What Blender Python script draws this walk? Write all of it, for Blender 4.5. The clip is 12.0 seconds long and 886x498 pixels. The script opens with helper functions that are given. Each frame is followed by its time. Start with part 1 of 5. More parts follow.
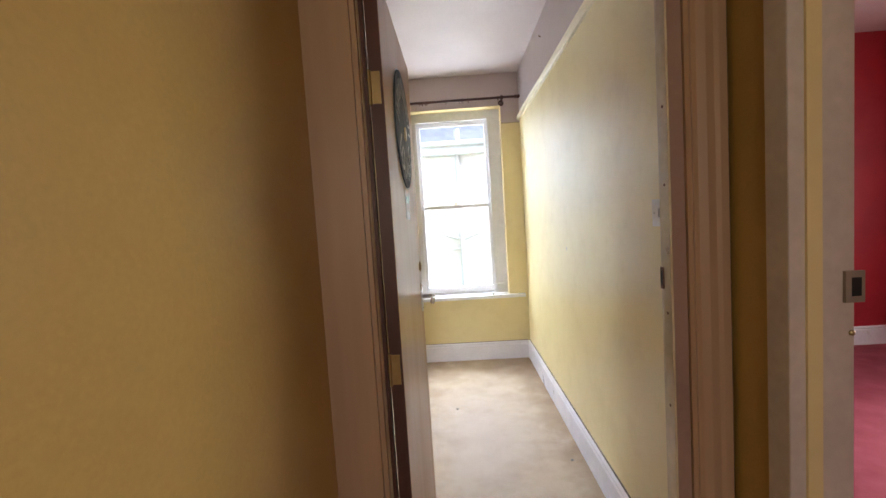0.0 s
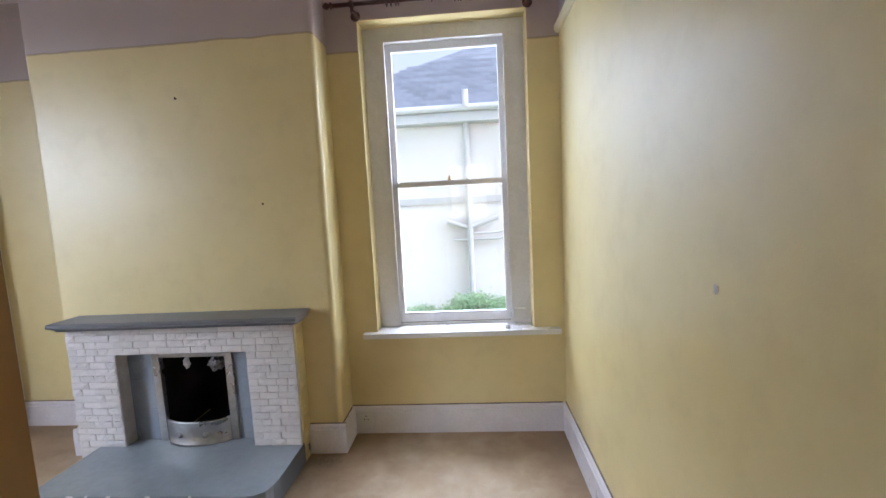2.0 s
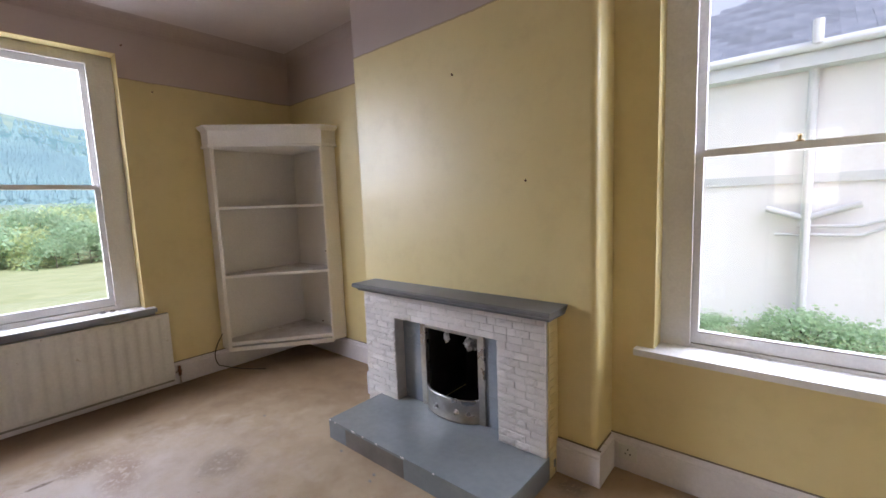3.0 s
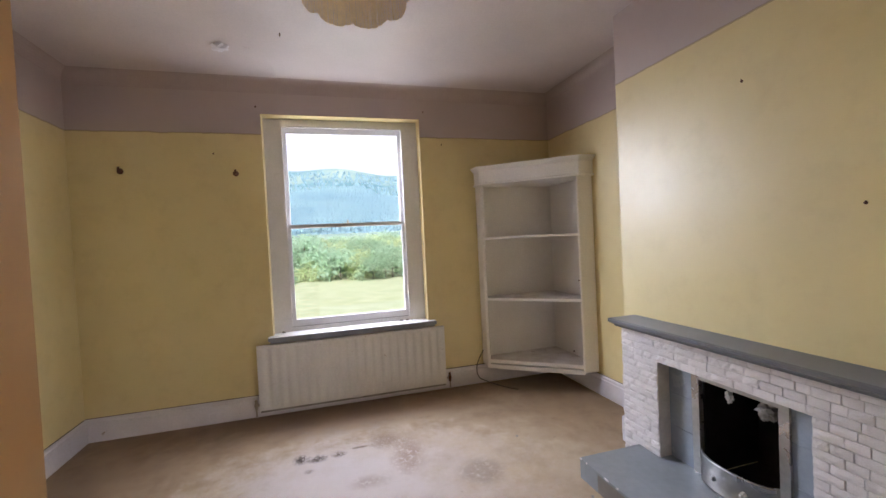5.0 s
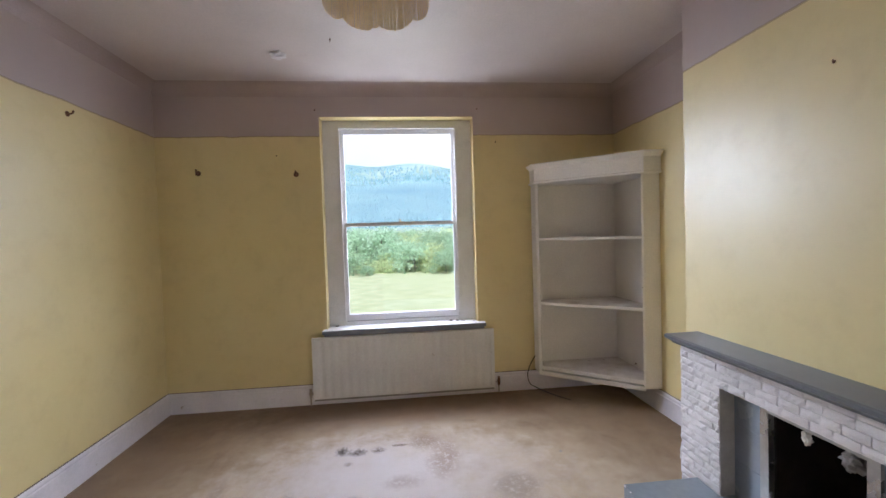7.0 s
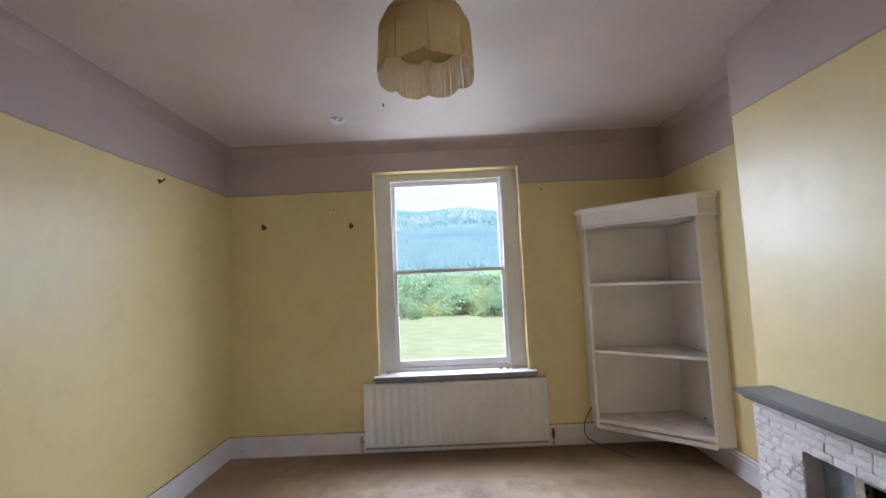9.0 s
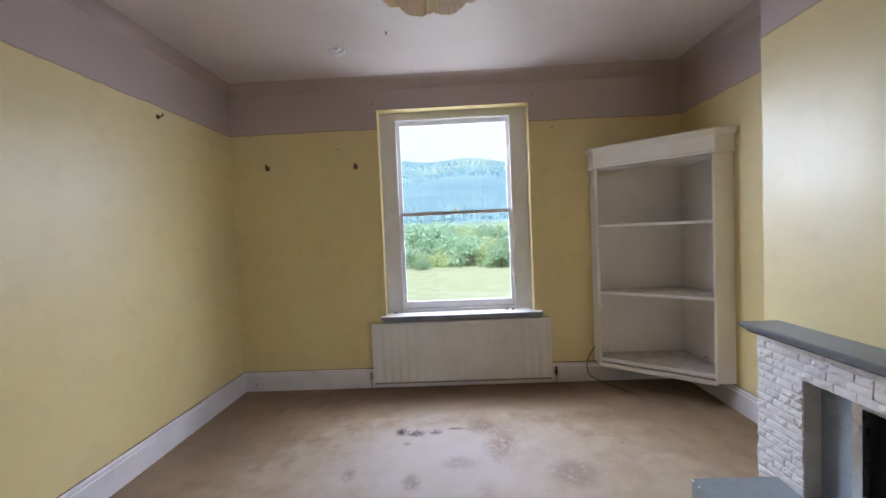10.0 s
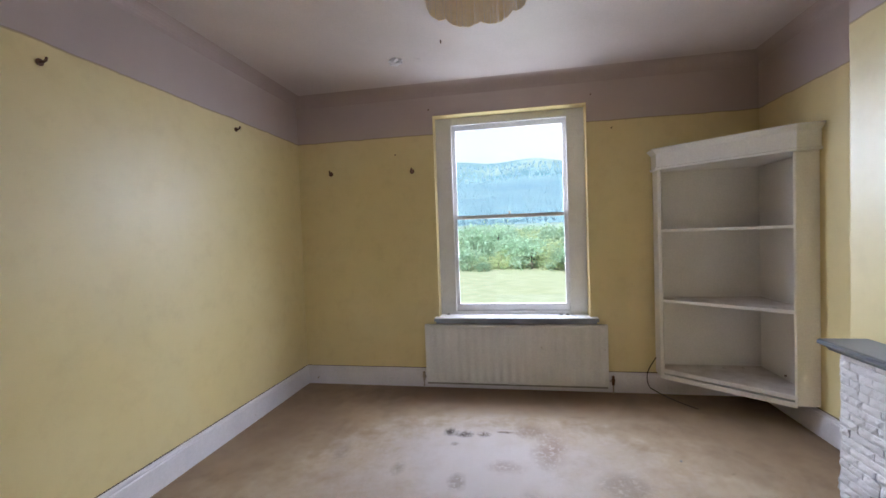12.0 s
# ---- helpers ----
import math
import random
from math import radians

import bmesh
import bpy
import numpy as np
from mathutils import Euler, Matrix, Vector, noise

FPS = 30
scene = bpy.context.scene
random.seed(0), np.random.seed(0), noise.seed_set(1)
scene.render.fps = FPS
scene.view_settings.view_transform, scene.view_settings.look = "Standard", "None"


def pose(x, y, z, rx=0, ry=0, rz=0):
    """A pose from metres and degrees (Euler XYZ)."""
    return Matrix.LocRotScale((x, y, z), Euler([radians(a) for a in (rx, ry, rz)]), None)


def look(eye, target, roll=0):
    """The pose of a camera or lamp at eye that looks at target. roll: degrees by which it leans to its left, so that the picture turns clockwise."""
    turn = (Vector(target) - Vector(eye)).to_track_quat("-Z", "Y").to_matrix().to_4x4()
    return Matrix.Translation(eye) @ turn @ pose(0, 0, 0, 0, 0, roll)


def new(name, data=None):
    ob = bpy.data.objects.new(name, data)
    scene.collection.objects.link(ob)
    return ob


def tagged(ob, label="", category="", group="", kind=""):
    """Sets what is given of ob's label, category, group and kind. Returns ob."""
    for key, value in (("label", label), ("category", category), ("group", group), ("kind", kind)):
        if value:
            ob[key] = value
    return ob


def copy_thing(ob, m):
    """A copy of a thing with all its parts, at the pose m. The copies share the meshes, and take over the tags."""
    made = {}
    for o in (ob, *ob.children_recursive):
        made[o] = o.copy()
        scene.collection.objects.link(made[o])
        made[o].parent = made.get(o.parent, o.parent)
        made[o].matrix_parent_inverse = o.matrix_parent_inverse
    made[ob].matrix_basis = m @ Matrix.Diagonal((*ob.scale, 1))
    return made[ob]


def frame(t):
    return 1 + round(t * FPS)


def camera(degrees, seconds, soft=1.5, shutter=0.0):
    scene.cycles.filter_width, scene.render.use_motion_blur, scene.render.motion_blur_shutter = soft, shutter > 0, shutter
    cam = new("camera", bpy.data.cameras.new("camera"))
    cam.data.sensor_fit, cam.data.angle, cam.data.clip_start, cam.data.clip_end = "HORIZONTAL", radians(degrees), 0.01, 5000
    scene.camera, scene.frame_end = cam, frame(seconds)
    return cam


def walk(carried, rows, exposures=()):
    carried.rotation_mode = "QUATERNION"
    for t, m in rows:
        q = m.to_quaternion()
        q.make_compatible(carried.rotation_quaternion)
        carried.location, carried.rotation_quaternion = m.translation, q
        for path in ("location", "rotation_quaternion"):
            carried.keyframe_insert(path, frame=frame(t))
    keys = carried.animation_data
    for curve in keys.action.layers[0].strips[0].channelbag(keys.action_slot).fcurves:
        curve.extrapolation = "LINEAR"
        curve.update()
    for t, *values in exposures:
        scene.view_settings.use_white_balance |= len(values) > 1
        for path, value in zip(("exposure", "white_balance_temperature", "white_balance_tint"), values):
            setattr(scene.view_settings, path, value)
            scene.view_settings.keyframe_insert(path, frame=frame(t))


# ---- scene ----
cam = camera(93.9, 12.0)
PATH = [
    (0, (-0.104, -0.036, 1.488), (-0.171, 1.959, 1.358), -3.6),
    (0.5, (-0.033, 0.409, 1.51), (0.051, 2.406, 1.432), -3.8),
    (1, (0.064, 0.86, 1.507), (0.103, 2.859, 1.507), -2.9),
    (1.5, (0.083, 1.339, 1.496), (0.031, 3.331, 1.322), -2.4),
    (2, (0.046, 1.699, 1.489), (-0.093, 3.684, 1.285), -2.9),
    (2.5, (-0.001, 1.979, 1.47), (-0.763, 3.814, 1.24), -0.8),
    (3, (-0.089, 2.123, 1.459), (-1.378, 3.637, 1.236), -2.2),
    (3.5, (-0.138, 2.181, 1.448), (-1.726, 3.382, 1.252), -2.7),
    (3.7, (-0.112, 2.227, 1.417), (-1.793, 3.291, 1.209), -2.4),
    (5.3, (-0.106, 2.074, 1.519), (-2.05, 2.541, 1.497), -2.2),
    (5.5, (-0.131, 2.119, 1.525), (-2.093, 2.51, 1.506), -1.5),
    (6, (-0.135, 2.273, 1.524), (-2.126, 2.464, 1.5), -1.0),
    (6.5, (-0.125, 2.352, 1.546), (-2.116, 2.543, 1.506), -1.9),
    (6.7, (-0.132, 2.342, 1.544), (-2.12, 2.554, 1.48), -1.9),
    (8.3, (-0.07, 2.314, 1.545), (-2.067, 2.31, 1.647), -1.4),
    (8.5, (-0.064, 2.323, 1.577), (-2.056, 2.312, 1.753), -1.9),
    (9, (-0.064, 2.321, 1.585), (-2.059, 2.304, 1.735), -2.6),
    (9.5, (-0.091, 2.317, 1.495), (-2.09, 2.261, 1.454), -2.7),
    (10, (-0.103, 2.326, 1.487), (-2.1, 2.263, 1.407), -2.5),
    (10.5, (-0.075, 2.323, 1.515), (-2.073, 2.237, 1.48), -2.8),
    (11, (-0.063, 2.323, 1.524), (-2.06, 2.23, 1.507), -2.9),
    (11.5, (-0.091, 2.334, 1.504), (-2.085, 2.189, 1.456), -2.8),
    (12, (-0.068, 2.41, 1.5), (-2.035, 2.053, 1.438), -2.0),
]
walk(cam, [(t, look(eye, target, roll)) for t, eye, target, roll in PATH],
     [(0, 2.05, 5800, 12), (0.5, 2.3, 5900, 12), (1.0, 2.05, 5800, 12), (1.4, 1.72, 5700, 13), (1.8, 1.38, 5550, 14), (2.6, 1.20, 5650, 15), (3.5, 1.13, 6100, 21), (5.5, 1.40, 5800, 18), (6.7, 1.34, 5600, 16), (8.5, 1.36, 5600, 15), (9.3, 1.30, 5500, 14), (12, 1.33, 5500, 14)])

# ---- world, sun, added daylight lamps, exposure ----
world = bpy.data.worlds.new("overcast_sky")
scene.world = world
world.use_nodes = True
wn, wl = world.node_tree.nodes, world.node_tree.links
sky = wn.new("ShaderNodeTexSky")
sky.sky_type = "NISHITA"
sky.sun_disc = False
sky.sun_elevation = radians(42)
sky.sun_rotation = radians(103)
sky.dust_density = 6.0
sky.air_density = 1.0
grey = wn.new("ShaderNodeHueSaturation")
grey.inputs["Saturation"].default_value = 0.35
wl.new(sky.outputs[0], grey.inputs["Color"])
wl.new(grey.outputs[0], wn["Background"].inputs[0])
wn["Background"].inputs[1].default_value = 0.15

sun_data = bpy.data.lights.new("sun", "SUN")
sun_data.energy, sun_data.angle, sun_data.color = 0.95, radians(25), (1.0, 0.96, 0.9)
sun = new("sun", sun_data)
sun.matrix_world = look((0, 0, 30), (-26, 6, 0))


def daylight_lamp(name, eye, target, w, h, watts, tint):
    """An area lamp added for daylight, at eye and facing target."""
    d = bpy.data.lights.new(name, "AREA")
    d.shape, d.size, d.size_y, d.energy, d.color = "RECTANGLE", w, h, watts, tint
    ob = new(name, d)
    ob.matrix_world = look(eye, target)
    return ob


# unseen fill lamps added outside both lounge windows, boosting the overcast sky's light
daylight_lamp("daylight_west_sky", (-5.15, 2.34, 3.35), (-4.1, 2.34, 1.7), 2.2, 1.5, 95, (0.90, 0.95, 1.0))
daylight_lamp("daylight_west_ground", (-5.15, 2.34, -0.10), (-4.1, 2.34, 1.7), 1.5, 1.0, 21, (0.97, 1.0, 0.95))
daylight_lamp("daylight_southwest", (-6.5, -0.1, 3.1), (-3.9, 2.7, 1.3), 3.6, 2.8, 185, (0.92, 0.96, 1.0))
daylight_lamp("daylight_northwest", (-6.3, 4.7, 2.8), (-3.9, 2.0, 1.4), 2.6, 2.8, 70, (0.93, 0.97, 1.0))
daylight_lamp("daylight_north_sky", (-0.09, 5.45, 3.45), (-0.09, 4.35, 1.7), 1.1, 1.3, 75, (0.88, 0.94, 1.0))
daylight_lamp("daylight_north_ground", (-0.09, 5.45, -0.15), (-0.09, 4.35, 1.7), 1.1, 1.0, 22, (0.92, 0.97, 1.0))
daylight_lamp("daylight_north_left", (-2.1, 6.4, 2.7), (0.2, 4.0, 1.5), 2.2, 2.6, 58, (0.80, 0.89, 1.0))
daylight_lamp("daylight_north_right", (1.95, 6.4, 2.7), (-0.4, 4.0, 1.5), 2.2, 2.6, 66, (0.88, 0.94, 1.0))
daylight_lamp("daylight_red_room", (4.66, 1.6, 1.7), (3.7, 1.6, 1.5), 1.1, 1.5, 20, (1.0, 0.93, 0.84))
# unseen fill lamp added behind the start of the path to brighten the lobby
daylight_lamp("daylight_lobby", (0.03, -2.22, 1.8), (0.03, -1.2, 1.6), 0.8, 1.2, 4.3, (1.0, 0.84, 0.64))


# ---- materials ----
def tree(name):
    m = bpy.data.materials.new(name)
    m.use_nodes = True
    return m, m.node_tree.nodes, m.node_tree.links, m.node_tree.nodes["Principled BSDF"]


def noise_tex(n, l, scale, detail=4.0, coord="Object", rough=0.55):
    c = n.new("ShaderNodeTexCoord")
    t = n.new("ShaderNodeTexNoise")
    t.inputs["Scale"].default_value = scale
    t.inputs["Detail"].default_value = detail
    t.inputs["Roughness"].default_value = rough
    l.new(c.outputs[coord], t.inputs["Vector"])
    return t


def ramp(n, l, source, stops):
    r = n.new("ShaderNodeValToRGB")
    while len(r.color_ramp.elements) < len(stops):
        r.color_ramp.elements.new(0.5)
    for e, (p, c) in zip(r.color_ramp.elements, stops):
        e.position, e.color = p, (*c, 1) if len(c) == 3 else c
    l.new(source, r.inputs[0])
    return r


def mix(n, l, kind, fac, a, b):
    m = n.new("ShaderNodeMix")
    m.data_type, m.blend_type = "RGBA", kind
    for sock, v in ((m.inputs["Factor"], fac), (m.inputs["A"], a), (m.inputs["B"], b)):
        if hasattr(v, "links"):
            l.new(v, sock)
        else:
            sock.default_value = v if isinstance(v, float) else (*v, 1)
    return m.outputs["Result"]


def maths(n, l, op, a, b=0.0, clamp=False):
    m = n.new("ShaderNodeMath")
    m.operation, m.use_clamp = op, clamp
    for sock, v in zip(m.inputs, (a, b)):
        if hasattr(v, "links"):
            l.new(v, sock)
        else:
            sock.default_value = v
    return m.outputs[0]


def add_bump(n, l, bsdf, height, strength, distance=0.01):
    b = n.new("ShaderNodeBump")
    b.inputs["Strength"].default_value = strength
    b.inputs["Distance"].default_value = distance
    l.new(height, b.inputs["Height"])
    l.new(b.outputs[0], bsdf.inputs["Normal"])


def surface(name, dark, light, rough=0.6, scale=3.0, fine=60.0, bump=0.15, metallic=0.0, spots=None, random_tint=0.0, stretch=None, rough_span=0.12):
    """Two scales of variation, fine relief, uneven gloss; spots: (colour, cut-off) for scuffs."""
    m, n, l, b = tree(name)
    big = noise_tex(n, l, scale)
    small = noise_tex(n, l, fine, 3.0)
    if stretch:
        for t in (big, small):
            mp = n.new("ShaderNodeMapping")
            mp.inputs["Scale"].default_value = stretch
            l.new(t.inputs["Vector"].links[0].from_socket, mp.inputs["Vector"])
            l.new(mp.outputs[0], t.inputs["Vector"])
    col = ramp(n, l, big.outputs[0], [(0.3, dark), (0.7, light)]).outputs[0]
    grain = ramp(n, l, small.outputs[0], [(0.3, (0.86, 0.86, 0.86)), (0.7, (1, 1, 1))]).outputs[0]
    col = mix(n, l, "MULTIPLY", 0.6, col, grain)
    if spots:
        s = noise_tex(n, l, 9.0, 6.0, rough=0.7)
        f = ramp(n, l, s.outputs[0], [(spots[1], (0, 0, 0)), (spots[1] + 0.06, (1, 1, 1))]).outputs[0]
        col = mix(n, l, "MIX", f, col, spots[0])
    if random_tint:
        info = n.new("ShaderNodeObjectInfo")
        v = maths(n, l, "MULTIPLY_ADD", info.outputs["Random"], random_tint)
        n[v.node.name].inputs[2].default_value = 1.0 - random_tint / 2
        h = n.new("ShaderNodeHueSaturation")
        l.new(v, h.inputs["Value"])
        l.new(col, h.inputs["Color"])
        col = h.outputs[0]
    l.new(col, b.inputs["Base Color"])
    r = ramp(n, l, big.outputs[0], [(0.3, (rough + rough_span,) * 3), (0.7, (max(rough - rough_span, 0.02),) * 3)])
    l.new(r.outputs[0], b.inputs["Roughness"])
    b.inputs["Metallic"].default_value = metallic
    if bump:
        add_bump(n, l, b, small.outputs[0], bump, 0.004)
    return m


def wall_paint(name, line=None):
    """Old satin yellow emulsion; above the picture line, where given, a dusty lilac."""
    m, n, l, b = tree(name)
    big = noise_tex(n, l, 1.1, 5.0)
    mid = noise_tex(n, l, 6.0, 6.0, rough=0.65)
    fine = noise_tex(n, l, 170.0, 2.0)
    yellow = ramp(n, l, big.outputs[0], [(0.25, (0.655, 0.53, 0.235)), (0.55, (0.705, 0.58, 0.28)), (0.8, (0.735, 0.62, 0.325))]).outputs[0]
    dirt = ramp(n, l, mid.outputs[0], [(0.25, (0.9, 0.88, 0.84)), (0.5, (1, 1, 1))]).outputs[0]
    col = mix(n, l, "MULTIPLY", 0.7, yellow, dirt)
    if line:
        lilac = ramp(n, l, big.outputs[0], [(0.3, (0.430, 0.341, 0.317)), (0.7, (0.488, 0.394, 0.369))]).outputs[0]
        g = n.new("ShaderNodeNewGeometry")
        sep = n.new("ShaderNodeSeparateXYZ")
        l.new(g.outputs["Position"], sep.inputs[0])
        wob = noise_tex(n, l, 5.0, 6.0)
        z = maths(n, l, "MULTIPLY_ADD", wob.outputs[0], 0.03)
        z.node.inputs[2].default_value = -0.015
        zz = maths(n, l, "ADD", sep.outputs[2], z)
        up = maths(n, l, "GREATER_THAN", zz, line)
        near = maths(n, l, "ABSOLUTE", maths(n, l, "SUBTRACT", zz, line))
        edge = maths(n, l, "LESS_THAN", near, 0.006)
        col = mix(n, l, "MIX", up, col, lilac)
        col = mix(n, l, "MIX", maths(n, l, "MULTIPLY", edge, 0.55), col, (0.25, 0.17, 0.08))
    l.new(col, b.inputs["Base Color"])
    r = ramp(n, l, mid.outputs[0], [(0.3, (0.44,) * 3), (0.7, (0.37,) * 3)])
    l.new(r.outputs[0], b.inputs["Roughness"])
    b.inputs["Specular IOR Level"].default_value = 0.95
    both = mix(n, l, "ADD", 0.12, mid.outputs[0], fine.outputs[0])
    add_bump(n, l, b, both, 0.16, 0.012)
    return m


YELLOW = wall_paint("yellow_wall_paint")
OCHRE = surface("ochre_lobby_paint", (0.40, 0.255, 0.06), (0.48, 0.32, 0.085), 0.42, 1.2, 120, 0.08)
TWO_TONE = wall_paint("yellow_and_lilac_paint", 2.503)
TWO_TONE_LOW = wall_paint("yellow_and_lilac_paint_lower_line", 2.462)
LILAC = surface("lilac_paint", (0.430, 0.341, 0.317), (0.488, 0.394, 0.369), 0.6, 1.5, 120, 0.1)
CEILING = surface("ceiling_paint", (0.575, 0.495, 0.48), (0.645, 0.56, 0.545), 0.5, 1.2, 90, 0.08)
WHITE = surface("old_white_gloss", (0.72, 0.70, 0.69), (0.80, 0.78, 0.78), 0.32, 4.0, 80, 0.08, spots=((0.42, 0.36, 0.30), 0.70))
RAIL_CREAM = surface("cream_yellow_gloss", (0.68, 0.59, 0.39), (0.76, 0.67, 0.47), 0.4, 3.0, 60, 0.05)
SKIRT = surface("scuffed_lilac_white_gloss", (0.68, 0.64, 0.67), (0.78, 0.74, 0.77), 0.38, 4.0, 60, 0.1, spots=((0.40, 0.33, 0.27), 0.66))
SHELF_WHITE = surface("cream_white_eggshell", (0.81, 0.77, 0.735), (0.87, 0.83, 0.795), 0.5, 3.0, 70, 0.08)
SHELF_DUSTY = surface("dusty_cream_shelf", (0.58, 0.51, 0.46), (0.76, 0.71, 0.67), 0.6, 7.0, 60, 0.1, spots=((0.33, 0.26, 0.2), 0.62))
RAD = surface("aged_white_radiator_enamel", (0.76, 0.74, 0.715), (0.83, 0.81, 0.785), 0.4, 3.0, 50, 0.03, spots=((0.52, 0.46, 0.4), 0.68))
GRIME_AND_GAP = surface("grey_grime_and_gap_shade", (0.25, 0.23, 0.21), (0.36, 0.34, 0.31), 0.7, 8.0, 60, 0.2)
BROWN_BLACK = surface("brown_black_mottle", (0.07, 0.05, 0.04), (0.30, 0.24, 0.19), 0.8, 3.0, 60, 0.2)
SILL_EDGE = surface("slate_grey_sill_edge", (0.20, 0.21, 0.25), (0.30, 0.31, 0.35), 0.5, 6.0, 60, 0.1)
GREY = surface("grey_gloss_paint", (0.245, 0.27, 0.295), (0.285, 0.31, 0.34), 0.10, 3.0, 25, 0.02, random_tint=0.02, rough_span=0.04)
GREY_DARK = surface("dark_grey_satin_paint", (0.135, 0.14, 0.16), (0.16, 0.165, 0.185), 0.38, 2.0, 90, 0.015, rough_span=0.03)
BARE_TILE = surface("bare_brown_grey_tile", (0.13, 0.115, 0.105), (0.19, 0.17, 0.155), 0.45, 6.0, 40, 0.15, spots=((0.26, 0.26, 0.27), 0.62))
GREY_TILE_PALE = surface("pale_blue_grey_tile", (0.27, 0.31, 0.37), (0.32, 0.36, 0.42), 0.2, 3.0, 60, 0.03, random_tint=0.15)
BRICK = surface("white_painted_split_brick", (0.70, 0.655, 0.65), (0.84, 0.80, 0.79), 0.5, 14.0, 55, 0.5, random_tint=0.16, spots=((0.45, 0.39, 0.36), 0.68))
MORTAR = surface("painted_over_mortar", (0.47, 0.44, 0.43), (0.60, 0.565, 0.55), 0.8, 12.0, 70, 0.4)
STEEL = surface("tarnished_steel", (0.36, 0.35, 0.34), (0.55, 0.54, 0.53), 0.32, 5.0, 40, 0.05, metallic=0.9)
SOOT_AND_HOLES = surface("soot_and_hole_black", (0.008, 0.007, 0.007), (0.02, 0.017, 0.016), 0.9, 6.0, 40, 0.4)
PAPER = surface("crumpled_paper", (0.24, 0.23, 0.22), (0.44, 0.42, 0.40), 0.8, 20.0, 80, 0.3, spots=((0.10, 0.10, 0.10), 0.6))
POLE = surface("dark_mahogany_stain", (0.045, 0.012, 0.009), (0.08, 0.022, 0.015), 0.35, 5.0, 60, 0.05)
PLASTIC = surface("white_plastic", (0.68, 0.67, 0.65), (0.74, 0.73, 0.71), 0.4, 4.0, 80, 0.02)
DARK_METAL = surface("rusty_dark_metal", (0.09, 0.035, 0.018), (0.18, 0.08, 0.04), 0.6, 20.0, 80, 0.2, metallic=0.4)
BRASS = surface("dull_brass", (0.30, 0.20, 0.08), (0.42, 0.30, 0.13), 0.4, 10.0, 60, 0.1, metallic=0.7)
CHROME = surface("worn_silver_handle", (0.55, 0.52, 0.48), (0.72, 0.70, 0.66), 0.28, 14.0, 60, 0.06, metallic=0.85, spots=((0.35, 0.25, 0.16), 0.66))
CABLE = surface("black_cable", (0.03, 0.025, 0.02), (0.05, 0.04, 0.03), 0.5, 8.0, 60, 0.02)
COPPER = surface("painted_pipe", (0.30, 0.24, 0.19), (0.44, 0.38, 0.33), 0.5, 12.0, 60, 0.1)
FABRIC = surface("cream_lampshade_cloth", (0.74, 0.61, 0.38), (0.82, 0.70, 0.46), 0.85, 8.0, 220, 0.25)
FRINGE = surface("cream_silk_fringe", (0.66, 0.52, 0.29), (0.80, 0.67, 0.42), 0.7, 40.0, 200, 0.2)
DOOR_WOOD = surface("orange_brown_ply_veneer", (0.385, 0.205, 0.07), (0.435, 0.238, 0.086), 0.36, 2.2, 26, 0.05, stretch=(1, 1, 0.12))
DOOR_EDGE_AND_GAP = surface("dark_stained_edge_and_gap_shade", (0.05, 0.014, 0.008), (0.10, 0.03, 0.016), 0.5, 4.0, 40, 0.1, stretch=(1, 1, 0.15))
CASING = surface("brown_woodgrained_casing", (0.33, 0.20, 0.115), (0.46, 0.30, 0.185), 0.35, 5.0, 30, 0.12, stretch=(1, 1, 0.06))
ARCHITRAVE_BROWN = surface("mauve_brown_frame_paint", (0.27, 0.165, 0.12), (0.34, 0.215, 0.16), 0.45, 4.0, 40, 0.08)
STOP = surface("cream_door_stop", (0.52, 0.42, 0.26), (0.66, 0.55, 0.36), 0.4, 8.0, 50, 0.1, spots=((0.25, 0.14, 0.07), 0.66))
ARCHITRAVE = surface("grubby_cream_architrave", (0.50, 0.43, 0.37), (0.60, 0.53, 0.46), 0.42, 5.0, 40, 0.06)
RED = surface("crimson_wall_paint", (0.30, 0.008, 0.015), (0.38, 0.014, 0.022), 0.5, 2.0, 120, 0.1)
RED_CARPET = surface("red_carpet", (0.22, 0.03, 0.05), (0.32, 0.06, 0.085), 0.95, 4.0, 300, 0.5)
SIGN = surface("dark_teal_sign_paint", (0.008, 0.020, 0.034), (0.016, 0.034, 0.052), 0.55, 5.0, 60, 0.05)
CHALK = surface("grey_white_brush_lettering", (0.34, 0.37, 0.36), (0.62, 0.64, 0.62), 0.6, 30.0, 90, 0.1)
NOTICE = surface("laminated_paper", (0.66, 0.64, 0.58), (0.72, 0.70, 0.64), 0.25, 6.0, 60, 0.02)
NOTICE_GREEN = surface("green_print", (0.10, 0.36, 0.30), (0.14, 0.42, 0.36), 0.3, 10.0, 60, 0.0)
INK = surface("dark_print", (0.12, 0.13, 0.13), (0.2, 0.2, 0.2), 0.4, 30.0, 60, 0.0)
RENDER_WHITE = surface("white_masonry_paint", (0.66, 0.68, 0.72), (0.72, 0.74, 0.78), 0.8, 0.8, 20, 0.2)
SLATE = surface("roof_slate", (0.10, 0.115, 0.15), (0.19, 0.21, 0.26), 0.6, 2.5, 30, 0.2, random_tint=0.5, spots=((0.28, 0.28, 0.24), 0.66))
FASCIA = surface("grey_fascia_paint", (0.46, 0.50, 0.55), (0.54, 0.58, 0.62), 0.5, 3.0, 40, 0.05)
PIPE_WHITE = surface("weathered_soil_pipe", (0.47, 0.50, 0.54), (0.54, 0.57, 0.61), 0.4, 3.0, 40, 0.02)
